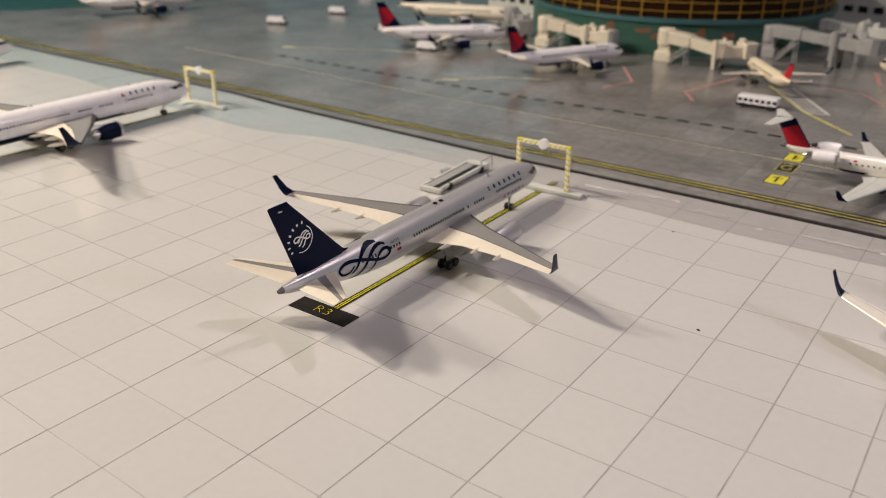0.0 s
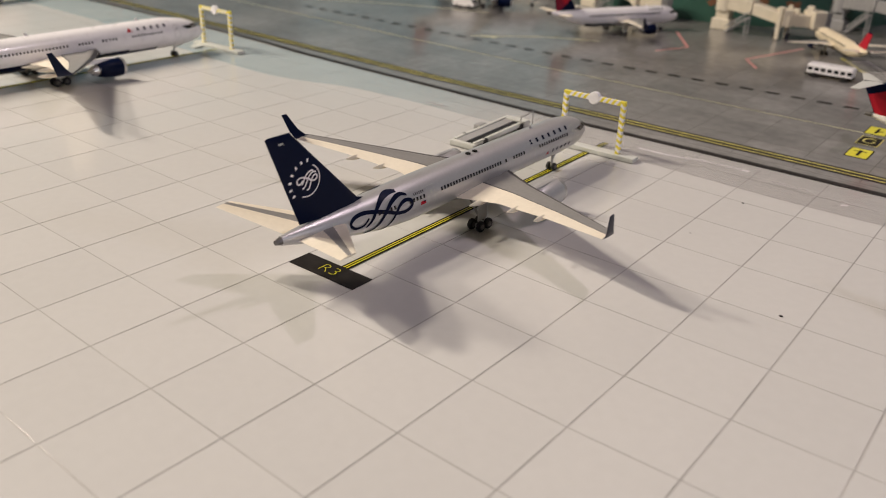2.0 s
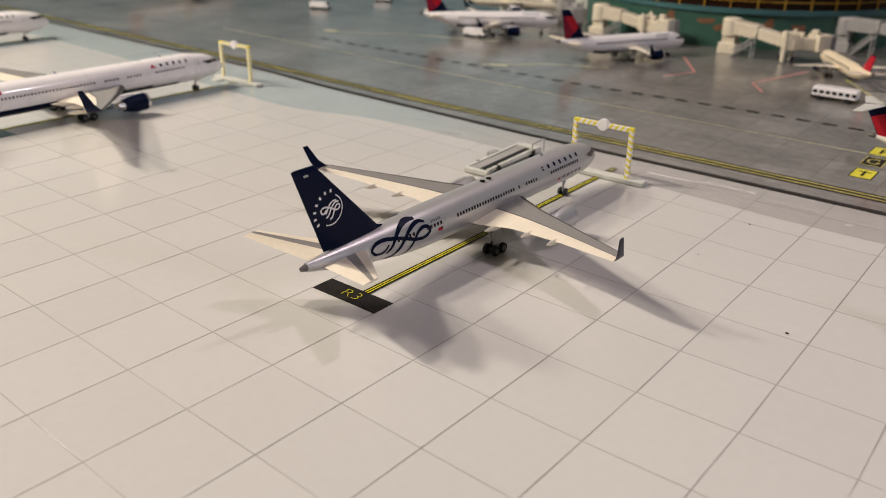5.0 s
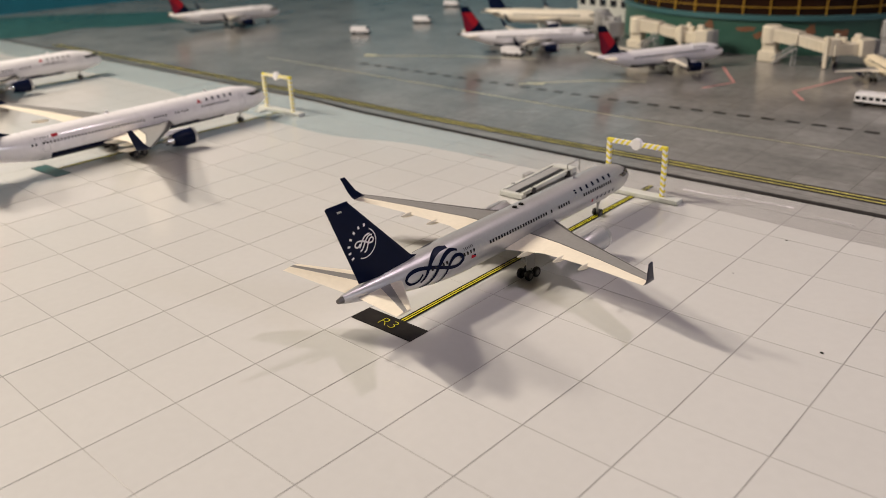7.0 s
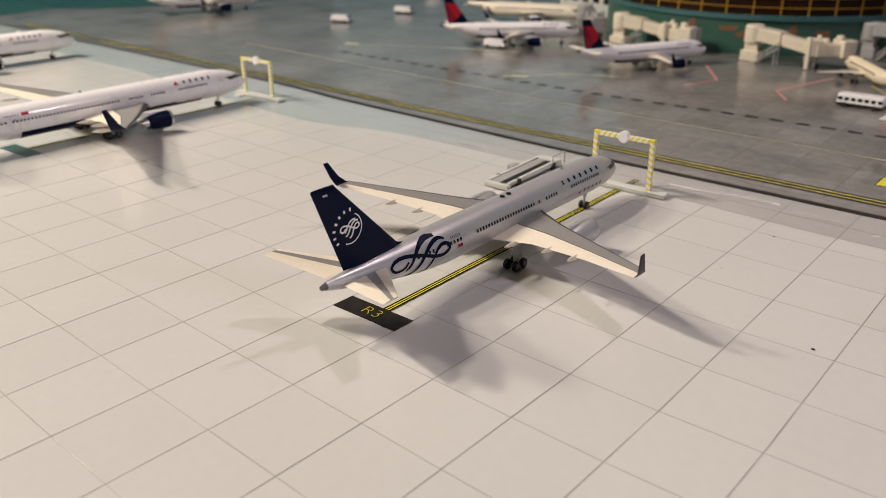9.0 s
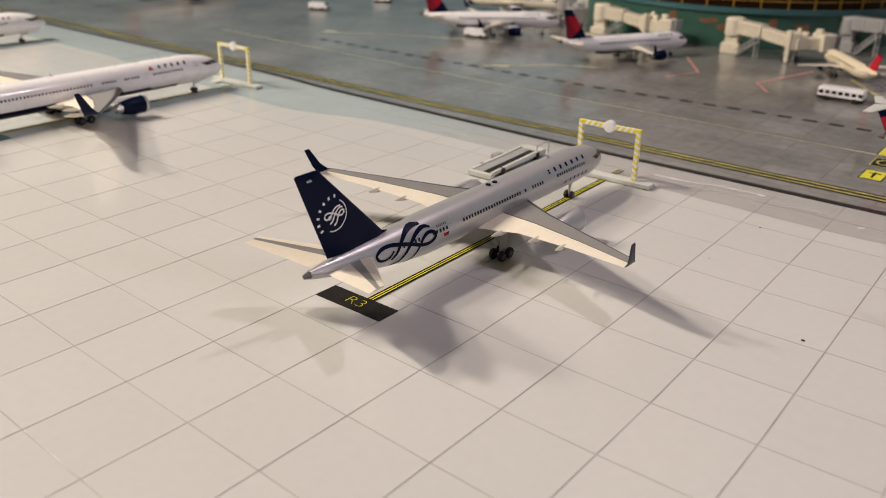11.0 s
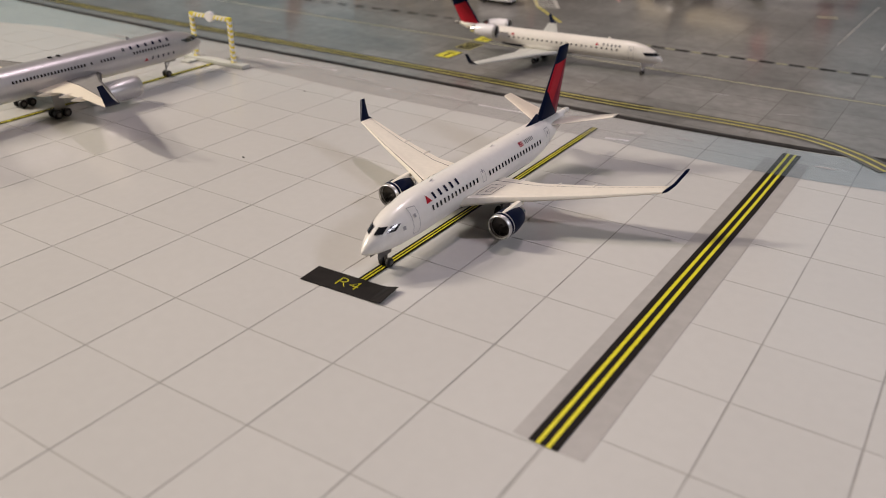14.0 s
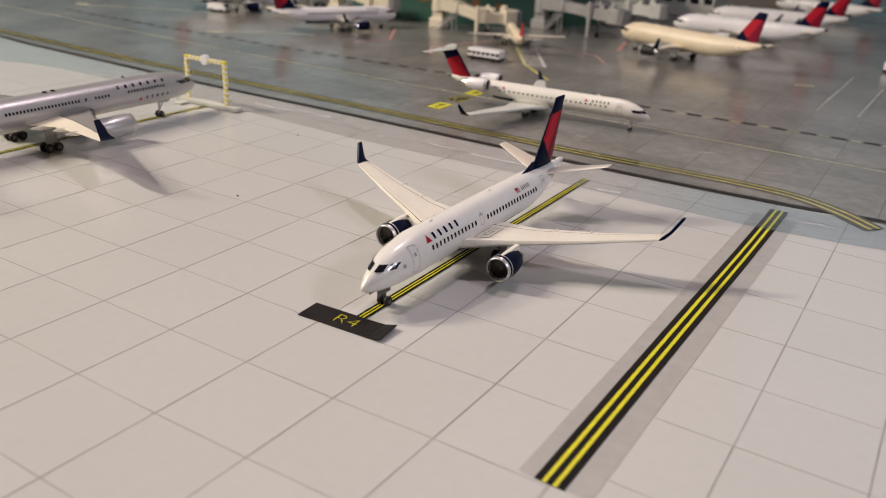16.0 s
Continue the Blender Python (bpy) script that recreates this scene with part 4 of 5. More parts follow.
STRIPS = (0.08, 0.10, 0.126, 0.2, 0.35, 0.52, 0.545, 0.66, 0.692, 0.8)

# white ring, small looped ribbon and short bars on the tall fin, as plain shapes
TALL_FIN = ((38.2, 45.2, 5.75), (45.8, 48.2, 13.5))
EMBLEM = (44.4, 9.35)
SWIRL = [
    [(38.8, 4.7), (39.45, 4.2), (40.3, 4.2), (40.78, 4.7), (40.3, 5.12), (39.3, 5.24), (38.2, 5.08), (36.9, 4.75), (35.5, 4.26), (34.4, 4.14), (33.65, 4.46), (33.7, 4.92), (34.4, 5.09), (35.1, 4.85), (35.6, 4.35), (36.1, 3.6), (36.6, 3.0), (37.4, 2.75)],
    [(34.9, 5.92), (35.6, 5.96), (36.4, 5.86), (37.2, 5.58), (37.95, 5.05), (38.5, 4.4), (39.1, 3.95)],
    [(34.0, 5.46), (34.6, 5.64), (35.35, 5.55), (36.2, 5.2), (36.9, 4.65), (37.5, 4.0), (38.1, 3.45), (38.9, 3.25)]]


def on_fin(aft, rise):
    """Share of the chord and of the height of a place aft of and above the emblem's middle."""
    (le0, te0, z0), (le1, te1, z1) = TALL_FIN
    v = (EMBLEM[1] + rise - z0) / (z1 - z0)
    le, te = le0 + (le1 - le0) * v, te0 + (te1 - te0) * v
    return ((EMBLEM[0] + aft - le) / (te - le), v)


def fin_line(points, half):
    """Short quads along a line on the fin."""
    quads = []
    for p, q in zip(points, points[1:]):
        d = (Vector(q) - Vector(p)).normalized() * half
        n = Vector((-d.y, d.x))
        quads.append([on_fin(*(Vector(c))) for c in (Vector(p) - n, Vector(q) - n, Vector(q) + n, Vector(p) + n)])
    return quads


ring = fin_line([(1.32 * math.cos(radians(a)), 1.32 * math.sin(radians(a))) for a in range(118, 297, 7)], 0.05)
ribbon_lines = []
for points in SWIRL:
    ribbon_lines += fin_line([((x - 37.2) * 0.29, (z - 4.45) * 0.48) for x, z in smooth_line(points, 3)], 0.075)
arc_bars = []
for n in range(7):
    d = Vector((math.cos(radians(-38 + 22 * n)), math.sin(radians(-38 + 22 * n))))
    t = Vector((-d.y, d.x))
    arc_bars.append([on_fin(*(d * r + t * w)) for r, w in ((1.52, -0.10), (1.52, 0.10), (1.80, 0.10), (1.80, -0.10))])

SILVER_JET = dict(
    length=47.2, half_width=1.92, half_height=2.03, centre=4.20, nose=6.8, tail=14.8, droop=0.55, rise=0.52, tail_end=(0.16, 0.20), body=SILVER, near=True,
    body_label="glossy silver grey fuselage",
    windows=[(6.8, 12.6, 0.47), (15.5, 17.7, 0.47), (18.8, 19.0, 0.47), (19.8, 29.4, 0.45), (31.8, 34.0, 0.47), (35.6, 37.6, 0.47)], window_z=4.80, window_w=0.24, window_h=0.16,
    cockpit=(0.9, 3.0), cockpit_z=(4.45, 5.0),
    doors=[(5.1, 3.5, 5.5, 1.0), (13.5, 3.5, 5.5, 1.0), (30.4, 3.5, 5.5, 1.0), (42.0, 4.2, 5.2, 0.8)], door_ink=PALE,
    marks=[("name_marking", INK, letters(6.5, 7, 0.78, 0.40, 5.28, 5.66)),
           ("name_marking", INK, letters(6.1, 5, 0.50, 0.36, 3.45, 3.85)),
           ("red_emblem", RED, [(10.5, 11.1, 3.42, 3.85, "triangle")]),
           ("registration_marking", BLACK, letters(31.9, 6, 0.17, 0.07, 5.14, 5.36)),
           ("flag_patch", RED, [(31.75, 32.45, 4.10, 4.42, 0.0)]), ("flag_canton", NAVY, [(31.75, 32.05, 4.27, 4.42, 0.0)])],
    ribbons=[("swirl", NAVY, 0.33, SWIRL)],
    wing=[(1.2, 17.2, 9.8, 3.05, 1.05), (1.9, 17.9, 9.0, 3.1, 1.0), (6.2, 20.8, 5.6, 3.6, 0.66), (12.3, 24.0, 3.5, 4.2, 0.42), (18.3, 27.1, 1.9, 4.75, 0.26)],
    strips=STRIPS, wing_paint=two_tone, wing_mats=[CREAM, GREY, LINE], under=0, wing_label="swept wing with grey box and cream flaps",
    winglet=[(0.25, 0.35, 1.65, 0.14, 0.7), (0.55, 1.15, 1.2, 0.85, 1.2), (0.95, 2.3, 0.7, 2.65, 1.35)], winglet_mat=NAVY, winglet_label="upswept navy blended winglet",
    fairings=[(4.2, 24.8, 3.0, 3.4), (8.2, 24.9, 3.5, 3.0), (11.4, 25.9, 3.85, 2.6)],
    tailplane=[(0.5, 40.6, 5.2, 4.75, 0.42), (7.15, 46.1, 1.7, 6.0, 0.2)], tail_paint=[0, 0, 0, 1, 0], tailplane_label="cream tailplane with grey panel",
    fin=TALL_FIN, fin_mat=NAVY, fin_label="tall navy fin",
    fin_fields=[("ring_emblem", WHITE, ring), ("ribbon_emblem", WHITE, ribbon_lines), ("name_marking", WHITE, arc_bars),
                ("number_marking", PALE, [[(0.50 + 0.06 * n, 0.905), (0.54 + 0.06 * n, 0.905), (0.54 + 0.06 * n, 0.93), (0.50 + 0.06 * n, 0.93)] for n in range(3)])],
    dorsal=(37.4, 39.8, 6.8),
    engines=[(6.5, 16.2, 2.15, 1.35, 5.2)], nacelle=NACELLE, engine_mat=SILVER, engine_label="silver engine nacelle", pylon_top=3.55,
    nose_gear=(6.5, 0.46), gear_mat=GREYPLASTIC, main_gear=(25.5, 3.65, 0.54, 0.60), roof_dots=[(22.2, 0.2), (23.3, 0.2)], aerials=[(11.5, 0.35)],
)


def field_fin():
    return [("fin_red_field", RED, [[(0.03, 0.44), (0.97, 0.02), (0.97, 0.80), (0.03, 0.78)]]),
            ("fin_dark_field", DARK_RED, [[(0.50, 0.23), (0.97, 0.02), (0.97, 0.80), (0.78, 0.796)]])]


WIDE_JET = dict(
    length=56.4, near=True, half_width=2.4, half_height=2.45, centre=4.25, nose=7.6, tail=15.5, droop=0.7, rise=0.8, body=WHITE,
    body_label="glossy white fuselage with navy belly", belly=(9.0, 40.5),
    windows=[(9.4, 15.0, 0.52), (17.5, 18.6, 0.52), (19.2, 20.2, 0.52), (21.5, 24.0, 0.52), (25.5, 42.0, 0.54), (42.8, 43.4, 0.54)], window_z=4.85, window_h=0.15, window_w=0.24, belly_edge=-0.44,
    cockpit=(1.0, 3.4), cockpit_z=(4.7, 5.3),
    doors=[(6.0, 3.6, 5.6, 1.1), (41.0, 3.6, 5.6, 1.1)],
    marks=[("name_marking", INK, letters(8.3, 5, 0.80, 0.40, 5.55, 6.02)), ("red_emblem", RED, [(14.5, 15.5, 5.50, 6.08, "triangle")]),
           ("flag_patch", RED, [(39.4, 40.4, 5.45, 5.85, 0.0)]), ("registration_marking", INK, letters(40.8, 6, 0.26, 0.12, 5.50, 5.76))],
    wing=[(1.6, 20.0, 12.2, 3.2, 1.3), (2.4, 20.8, 11.2, 3.25, 1.2), (8.0, 24.9, 7.0, 3.75, 0.8), (15.5, 30.3, 4.2, 5.0, 0.5), (23.4, 36.1, 2.2, 6.3, 0.3)],
    strips=STRIPS, wing_paint=two_tone, wing_mats=[CREAM, GREY, LINE], under=0, wing_label="swept wing with grey box and cream flaps",
    winglet=[(0.3, 0.4, 1.95, 0.2, 0.7), (0.75, 1.4, 1.4, 1.1, 1.2), (1.35, 3.0, 0.7, 3.3, 1.35)], winglet_mat=NAVY, winglet_label="tall navy winglet",
    fairings=[(5.2, 30.4, 3.2, 3.8), (9.8, 31.0, 3.6, 3.4), (14.6, 33.6, 4.1, 3.0)],
    tailplane=[(0.6, 48.2, 6.0, 5.2, 0.5), (9.3, 53.6, 2.3, 5.9, 0.25)], tail_paint=[0, 0, 0, 1, 0],
    fin=((46.0, 54.0, 6.2), (52.8, 56.6, 15.2)), fin_mat=NAVY, fin_label="navy and red fin", fin_fields=field_fin(), dorsal=(44.4, 47.2, 7.4),
    engines=[(7.9, 20.4, 2.1, 1.36, 4.7)], nacelle=NACELLE, engine_mat=NAVY, engine_label="navy engine nacelle", pylon_top=3.7,
    nose_gear=(6.0, 0.48), main_gear=(28.7, 4.65, 0.58, 0.72), aerials=[(12.0, 0.4), (30.0, 0.4)], pylon_mat=WHITE,
)

WHITE_JET = dict(
    length=34.8, near=True, half_width=1.75, half_height=1.86, centre=3.35, nose=6.6, tail=9.8, droop=0.95, rise=0.75, body=MILK, taper=1.85, blunt=0.69,
    body_label="glossy white fuselage", belly=(11.5, 24.0), belly_edge=-0.46, fairing=NAVY, fairing_tail=2.5,
    windows=[(7.2, 14.6, 0.57), (16.2, 26.0, 0.57)], window_z=3.95, window_h=0.20, window_w=0.24,
    cockpit=(0.9, 2.6), cockpit_z=(3.52, 3.93), panes=((0.06, 0.35), (0.44, 0.70)),
    doors=[(4.6, 2.6, 4.7, 0.80), (15.0, 3.5, 4.45, 0.6), (27.6, 3.0, 4.7, 0.85)],
    marks=[("name_marking", INK, letters(7.75, 5, 0.62, 0.25, 4.46, 4.88)), ("red_emblem", RED, [(6.7, 7.5, 4.42, 4.90, "triangle")]),
           ("flag_patch", RED, [(22.3, 23.0, 4.46 + 0.13 * n, 4.54 + 0.13 * n, 0.0) for n in range(3)]), ("flag_canton", NAVY, [(22.3, 22.6, 4.62, 4.82, 0.0)]),
           ("registration_marking", INK, letters(23.4, 6, 0.2, 0.09, 4.48, 4.78)), ("emblem_dot", FAINT, [(3.5, 3.8, 3.35, 3.65, 0.0)])],
    wing=[(1.1, 11.0, 8.0, 2.6, 0.95), (1.8, 11.6, 7.3, 2.65, 0.9), (5.6, 14.2, 4.7, 2.95, 0.55), (11.0, 17.2, 3.1, 3.5, 0.34), (16.2, 20.2, 1.8, 4.15, 0.2)],
    strips=(0.08, 0.10, 0.126, 0.2, 0.35, 0.52, 0.70, 0.80, 0.82, 0.93), wing_paint=slat_lines, wing_mats=[MILK_WING, MILK_WING, LINE], under=0, wing_label="cream swept wing with fine dark panel lines",
    winglet=[(0.3, 0.3, 1.4, 0.16, 0.6), (0.72, 0.85, 1.1, 0.62, 0.9), (1.35, 1.75, 0.6, 1.75, 1.1)], winglet_thick=1.5, winglet_mat=NAVY, winglet_label="navy canted winglet",
    fairings=[(3.6, 16.9, 2.5, 2.6), (7.2, 17.4, 2.85, 2.3), (10.2, 18.6, 3.15, 2.0)],
    tailplane=[(0.5, 29.3, 3.6, 4.45, 0.36), (6.3, 32.6, 1.5, 5.55, 0.18)], tail_paint=[0, 0, 0, 0, 0], tailplane_label="cream tailplane",
    fin=((27.9, 32.5, 4.75), (32.4, 34.5, 11.8)), fin_mat=NAVY, fin_label="tall fin in navy and red fields", fin_fields=field_fin(),
    dorsal=(25.0, 28.2, 5.9),
    engines=[(5.8, 10.9, 1.78, 1.15, 3.6)], root_outline=[(2.05, 2.10, 0.20, 0.62), (3.2, 3.25, 0.20, 0.62), (2.05, 3.25, 0.20, 0.21), (2.05, 3.25, 0.61, 0.62), (2.45, 2.49, 0.30, 0.48), (2.85, 2.89, 0.30, 0.48), (2.45, 2.89, 0.30, 0.31), (2.45, 2.89, 0.47, 0.48)],
    nacelle=NACELLE, engine_mat=NAVY, lip=2.0, engine_label="navy engine nacelle with metal lip", pylon_top=3.0,
    nose_gear=(3.0, 0.40), main_gear=(16.2, 3.3, 0.5, 0), aerials=[(9.0, 0.12), (19.0, 0.12)], pylon_mat=MILK_WING, fan=-0.12, cone=MILK, gear_mat=DARK_METAL,
)

REAR_JET = dict(
    length=34.2, near=True, half_width=1.40, half_height=1.45, centre=3.20, nose=5.0, tail=10.0, droop=0.90, rise=1.0, body=IVORY,
    body_label="glossy cream white slender fuselage", belly=(13.0, 25.5), belly_edge=-0.5,
    windows=[(6.6, 25.0, 0.80)], window_z=3.45, window_h=0.11, window_w=0.24,
    cockpit=(0.9, 2.7), cockpit_z=(3.04, 3.44), panes=((0.04, 0.46), (0.49, 0.92)), doors=[(4.2, 2.4, 4.1, 0.8)],
    marks=[("name_marking", INK, letters(6.2, 5, 0.42, 0.2, 3.80, 4.10)), ("red_emblem", RED, [(9.6, 10.2, 3.77, 4.12, "triangle")]),
           ("flag_patch", RED, [(23.5, 24.0, 3.78, 4.0, 0.0)]), ("registration_marking", INK, letters(24.6, 6, 0.18, 0.1, 3.78, 4.0))],
    wing=[(0.9, 15.6, 7.0, 1.70, 0.7), (1.4, 16.0, 6.4, 1.73, 0.6), (4.2, 18.0, 4.0, 1.85, 0.4), (15.6, 22.9, 1.5, 2.40, 0.16)],
    strips=STRIPS, wing_paint=plain_lines, wing_mats=[PALE, PALE, FAINT], under=0, wing_label="pale slim swept wing",
    winglet=[(0.15, 0.2, 1.1, 0.12, 0.7), (0.4, 0.7, 0.8, 0.6, 1.2), (0.62, 1.3, 0.45, 1.5, 1.3)], winglet_mat=NAVY, winglet_label="navy winglet",
    tailplane=[(0.2, 33.4, 2.6, 8.75, 0.3), (5.2, 35.7, 1.1, 8.65, 0.16)], tail_paint=[0, 0, 0, 0, 0], tailplane_label="white tailplane on top of the fin",
    fin=((29.9, 33.4, 4.2), (33.1, 36.0, 8.8)), fin_mat=NAVY, fin_label="fin with red field under the tailplane",
    fin_fields=[("fin_red_field", RED, [[(0.06, 0.05), (0.97, 0.05), (0.97, 0.62), (0.10, 0.80)]])],
    engines=[(2.45, 26.0, 4.2, 1.02, 4.2)], nacelle=NACELLE, engine_mat=WHITE, engine_label="white engine nacelle", pylon_top=3.0, rear_engines=True,
    gear_mat=WHITE, nose_gear=(2.9, 0.30), main_gear=(19.4, 2.0, 0.4, 0), aerials=[(8.0, 0.25)],
)

NARROW = dict(
    length=35.5, half_width=1.95, half_height=2.05, centre=3.75, nose=5.6, tail=11.5, droop=0.5, rise=0.8, body=WHITE,
    body_label="white fuselage", belly=(7.0, 27.0), windows=[(6.5, 26.0, 0.62)], window_z=4.35, cockpit=(0.9, 2.8), cockpit_z=(4.1, 4.7),
    marks=[("name_marking", INK, letters(5.6, 5, 0.6, 0.26, 4.95, 5.5))],
    wing=[(1.2, 11.2, 7.2, 2.9, 0.9), (1.9, 11.8, 6.4, 2.95, 0.9), (6.2, 14.8, 3.9, 3.4, 0.5), (16.6, 21.0, 1.6, 4.3, 0.2)],
    strips=STRIPS, wing_paint=two_tone, wing_mats=[CREAM, GREY, LINE], under=0, wing_label="cream and grey swept wing",
    winglet=[(0.25, 0.3, 1.4, 0.2, 0.6), (0.6, 1.0, 0.9, 0.9, 1.1), (0.95, 1.9, 0.5, 2.2, 1.3)], winglet_mat=NAVY, winglet_label="navy winglet",
    tailplane=[(0.5, 30.0, 3.7, 4.7, 0.36), (6.2, 33.2, 1.4, 5.3, 0.18)], tail_paint=[0, 0, 0, 0, 0],
    fin=((28.2, 33.8, 5.2), (33.1, 35.2, 12.0)), fin_mat=NAVY, fin_label="navy and red fin", fin_fields=field_fin(), dorsal=(25.4, 28.4, 6.2),
    engines=[(5.9, 10.6, 1.7, 1.15, 4.2)], nacelle=NACELLE, engine_mat=NAVY, engine_label="navy engine nacelle", pylon_top=3.3,
    nose_gear=(4.4, 0.4), main_gear=(17.4, 3.6, 0.5, 0), aerials=[(9.0, 0.3)], pylon_mat=WHITE,
)
CREAMY = dict(NARROW, body=CREAM, fin_fields=[], fin_label="dark navy fin", body_label="cream fuselage", marks=[], belly=(0, 0))
REGIONAL = dict(NARROW, body=YELLOWED, body_label="cream fuselage", length=31.0, tail=10.0, half_width=1.5, half_height=1.65, centre=3.0, windows=[(6.0, 22.0, 0.7)], window_z=3.5, belly=(0, 0),
                cockpit_z=(3.2, 3.8), marks=[], tailplane=[(0.5, 26.5, 3.2, 3.8, 0.3), (5.0, 29.4, 1.3, 4.3, 0.16)],
                wing=[(1.0, 9.8, 6.0, 2.3, 0.8), (1.5, 10.2, 5.6, 2.35, 0.7), (4.8, 12.6, 3.3, 2.7, 0.4), (13.0, 17.8, 1.4, 3.3, 0.2)],
                fin=((25.0, 29.4, 4.1), (28.4, 30.9, 8.0)), fin_fields=[("fin_red_field", RED, [[(0.04, 0.05), (0.97, 0.02), (0.97, 0.96), (0.08, 0.96)]])], dorsal=(22.4, 24.8, 5.0), main_gear=(14.6, 2.8, 0.45, 0), engines=[(4.4, 9.3, 1.45, 0.9, 3.4)], pylon_top=2.7)
CREAM_JET = dict(NARROW, windows=[], engine_mat=RUBBER, engine_label="black engine nacelle", body=YELLOWED, body_label="cream white fuselage", marks=[], belly=(0, 0), half_width=2.1, half_height=2.25, centre=4.1)


def heading(nose, tail):
    """The turn that brings +y to run from tail to nose."""
    return math.degrees(math.atan2(-(nose[0] - tail[0]), nose[1] - tail[1]))


SMALL = Matrix.Scale(0.95, 4)
aircraft("model_airliner", "silver twin-engine model airliner with navy fin on its stand", SILVER_JET, at(-3.42, 5.10))
wide = aircraft("model_airliner", "white wide-body model airliner with navy engines and belly", WIDE_JET, at(-13.47, 5.36), "white wide-body models")
copy_thing(wide, at(-22.35, 5.72))
aircraft("model_airliner", "white model airliner facing the stand plate, navy engines", WHITE_JET, at(4.30, 0.345, 0, 180))
aircraft("model_airliner", "white rear-engined regional jet model with red fin", REAR_JET, at(4.11, 9.42, 0.012, heading((4.11, 9.42), (-0.10, 9.04))) @ SMALL)
far = aircraft("model_airliner", "white model airliner with red and navy fin near the terminal", NARROW, at(-11.4, 17.0, 0.012, heading((-11.6, 17.2), (-14.4, 14.6))) @ SMALL, "parked airliner models")
copy_thing(far, at(-6.95, 16.62, 0.012, heading((-6.95, 16.62), (-8.65, 13.33))) @ SMALL)
copy_thing(far, at(-26.8, 16.15, 0.012, heading((-26.8, 16.15), (-28.2, 12.2))) @ Matrix.Scale(1.06, 4))
copy_thing(far, at(1.4, 33.2, 0.012, 75))
aircraft("model_airliner", "cream model airliner with dark navy fin", CREAMY, at(-13.1, 20.3, 0.012, heading((-13.9, 20.6), (-17.6, 19.4))))
aircraft("model_airliner", "small white regional model with a red fin at the jet bridge", REGIONAL, at(-3.45, 17.85, 0.012, heading((-3.45, 17.85), (-1.5, 15.0))) @ Matrix.Scale(0.84, 4))
aircraft("model_airliner", "cream model airliner with navy and red fin at the jet bridge", CREAM_JET, at(-0.1, 18.8, 0.012, heading((-0.15, 18.9), (4.45, 17.4))))
white = aircraft("model_airliner", "white model airliner with navy and red fin beside another", dict(CREAM_JET, body=WHITE, body_label="white fuselage", engine_mat=WHITE, engine_label="white engine nacelle"), at(0.4, 22.2, 0.012, heading((0.4, 22.4), (4.5, 22.6))), "white airliner models")
copy_thing(white, at(0.6, 25.6, 0.012, heading((0.4, 22.4), (4.5, 23.2))))


# ---- stand gantries ----
def gantry(m):
    g = thing("stand_gantry", "yellow and white striped gantry on a pale base", "gantry", m, "stand gantries")
    half, hgt, th = 0.505 * U, 0.89 * U, 0.034 * U

    def striped(a, b):
        a, b = Vector(a), Vector(b)
        d = (b - a).normalized()
        side = Vector((0, 1, 0))
        other = d.cross(side)
        ln = (b - a).length
        n = max(4, round(ln / (0.050 * U)))
        bm = bmesh.new()
        rings = []
        for i in range(n + 1):
            ring = []
            for p, q in ((-1, -1), (1, -1), (1, 1), (-1, 1)):
                slip = p * 0.022 * U if 0 < i < n else 0.0
                ring.append(a + d * (ln * i / n + slip) + other * p * th + side * q * th)
            rings.append(ring)
        loft(bm, rings, lambda i, k: i % 2)
        return bm

    part("post", striped((-half, 0, 0.07 * U), (-half, 0, hgt + th)), [LEMON, WHITE], g)
    part("post", striped((half, 0, 0.07 * U), (half, 0, hgt + th)), [LEMON, WHITE], g)
    part("beam", striped((-half + th * 1.01, 0, hgt), (half - th * 1.01, 0, hgt)), [LEMON, WHITE], g)
    bm = bmesh.new()
    lathe(bm, [(-0.04 * U, 0.086 * U), (-0.036 * U, 0.097 * U), (0.036 * U, 0.097 * U), (0.04 * U, 0.086 * U)], Matrix.Translation((0.0, 0, hgt)), 28)
    part("sign_disc", bm, WHITE, g, "plain white round disc")
    bm = bmesh.new()
    box(bm, -0.80 * U, 0.82 * U, -0.10 * U, 0.10 * U, 0.0002, 0.082 * U, 0.0002)
    part("base", bm, PALE, g, "pale plastic base bar")
    bm = bmesh.new()
    box(bm, -0.62 * U, -0.40 * U, -0.32 * U, 0.10 * U, 0.0002, 0.040 * U, 0.0002)
    part("foot", bm, PALE, g)
    return g


first = gantry(at(-3.43, 5.42, 0, 1.5))
copy_thing(first, at(-13.42, 5.72, 0, 1.0))


# ---- belt loader beside the silver airliner ----
loader = thing("belt_loader", "pale grey belt loader with a black belt", "belt loader", at(-5.02, 4.10, 0, 1.5))
bm = bmesh.new()
box(bm, -0.24 * U, 0.24 * U, -0.02 * U, 0.10 * U, 0.0002, 0.10 * U, 0.0003)
part("front_bar", bm, PALE, loader)
for x in (-0.21, 0.17):
    bm = bmesh.new()
    ends = [(0.05, 0.06, 0.12), (0.85, 0.065, 0.135), (1.65, 0.07, 0.15)]
    loft(bm, [[Vector((xx * U, y * U, z * U)) for xx, z in ((x, z0), (x + 0.05, z0), (x + 0.05, z1), (x, z1))] for y, z0, z1 in ends])
    part("side_rail", bm, PALE, loader)
bm = bmesh.new()
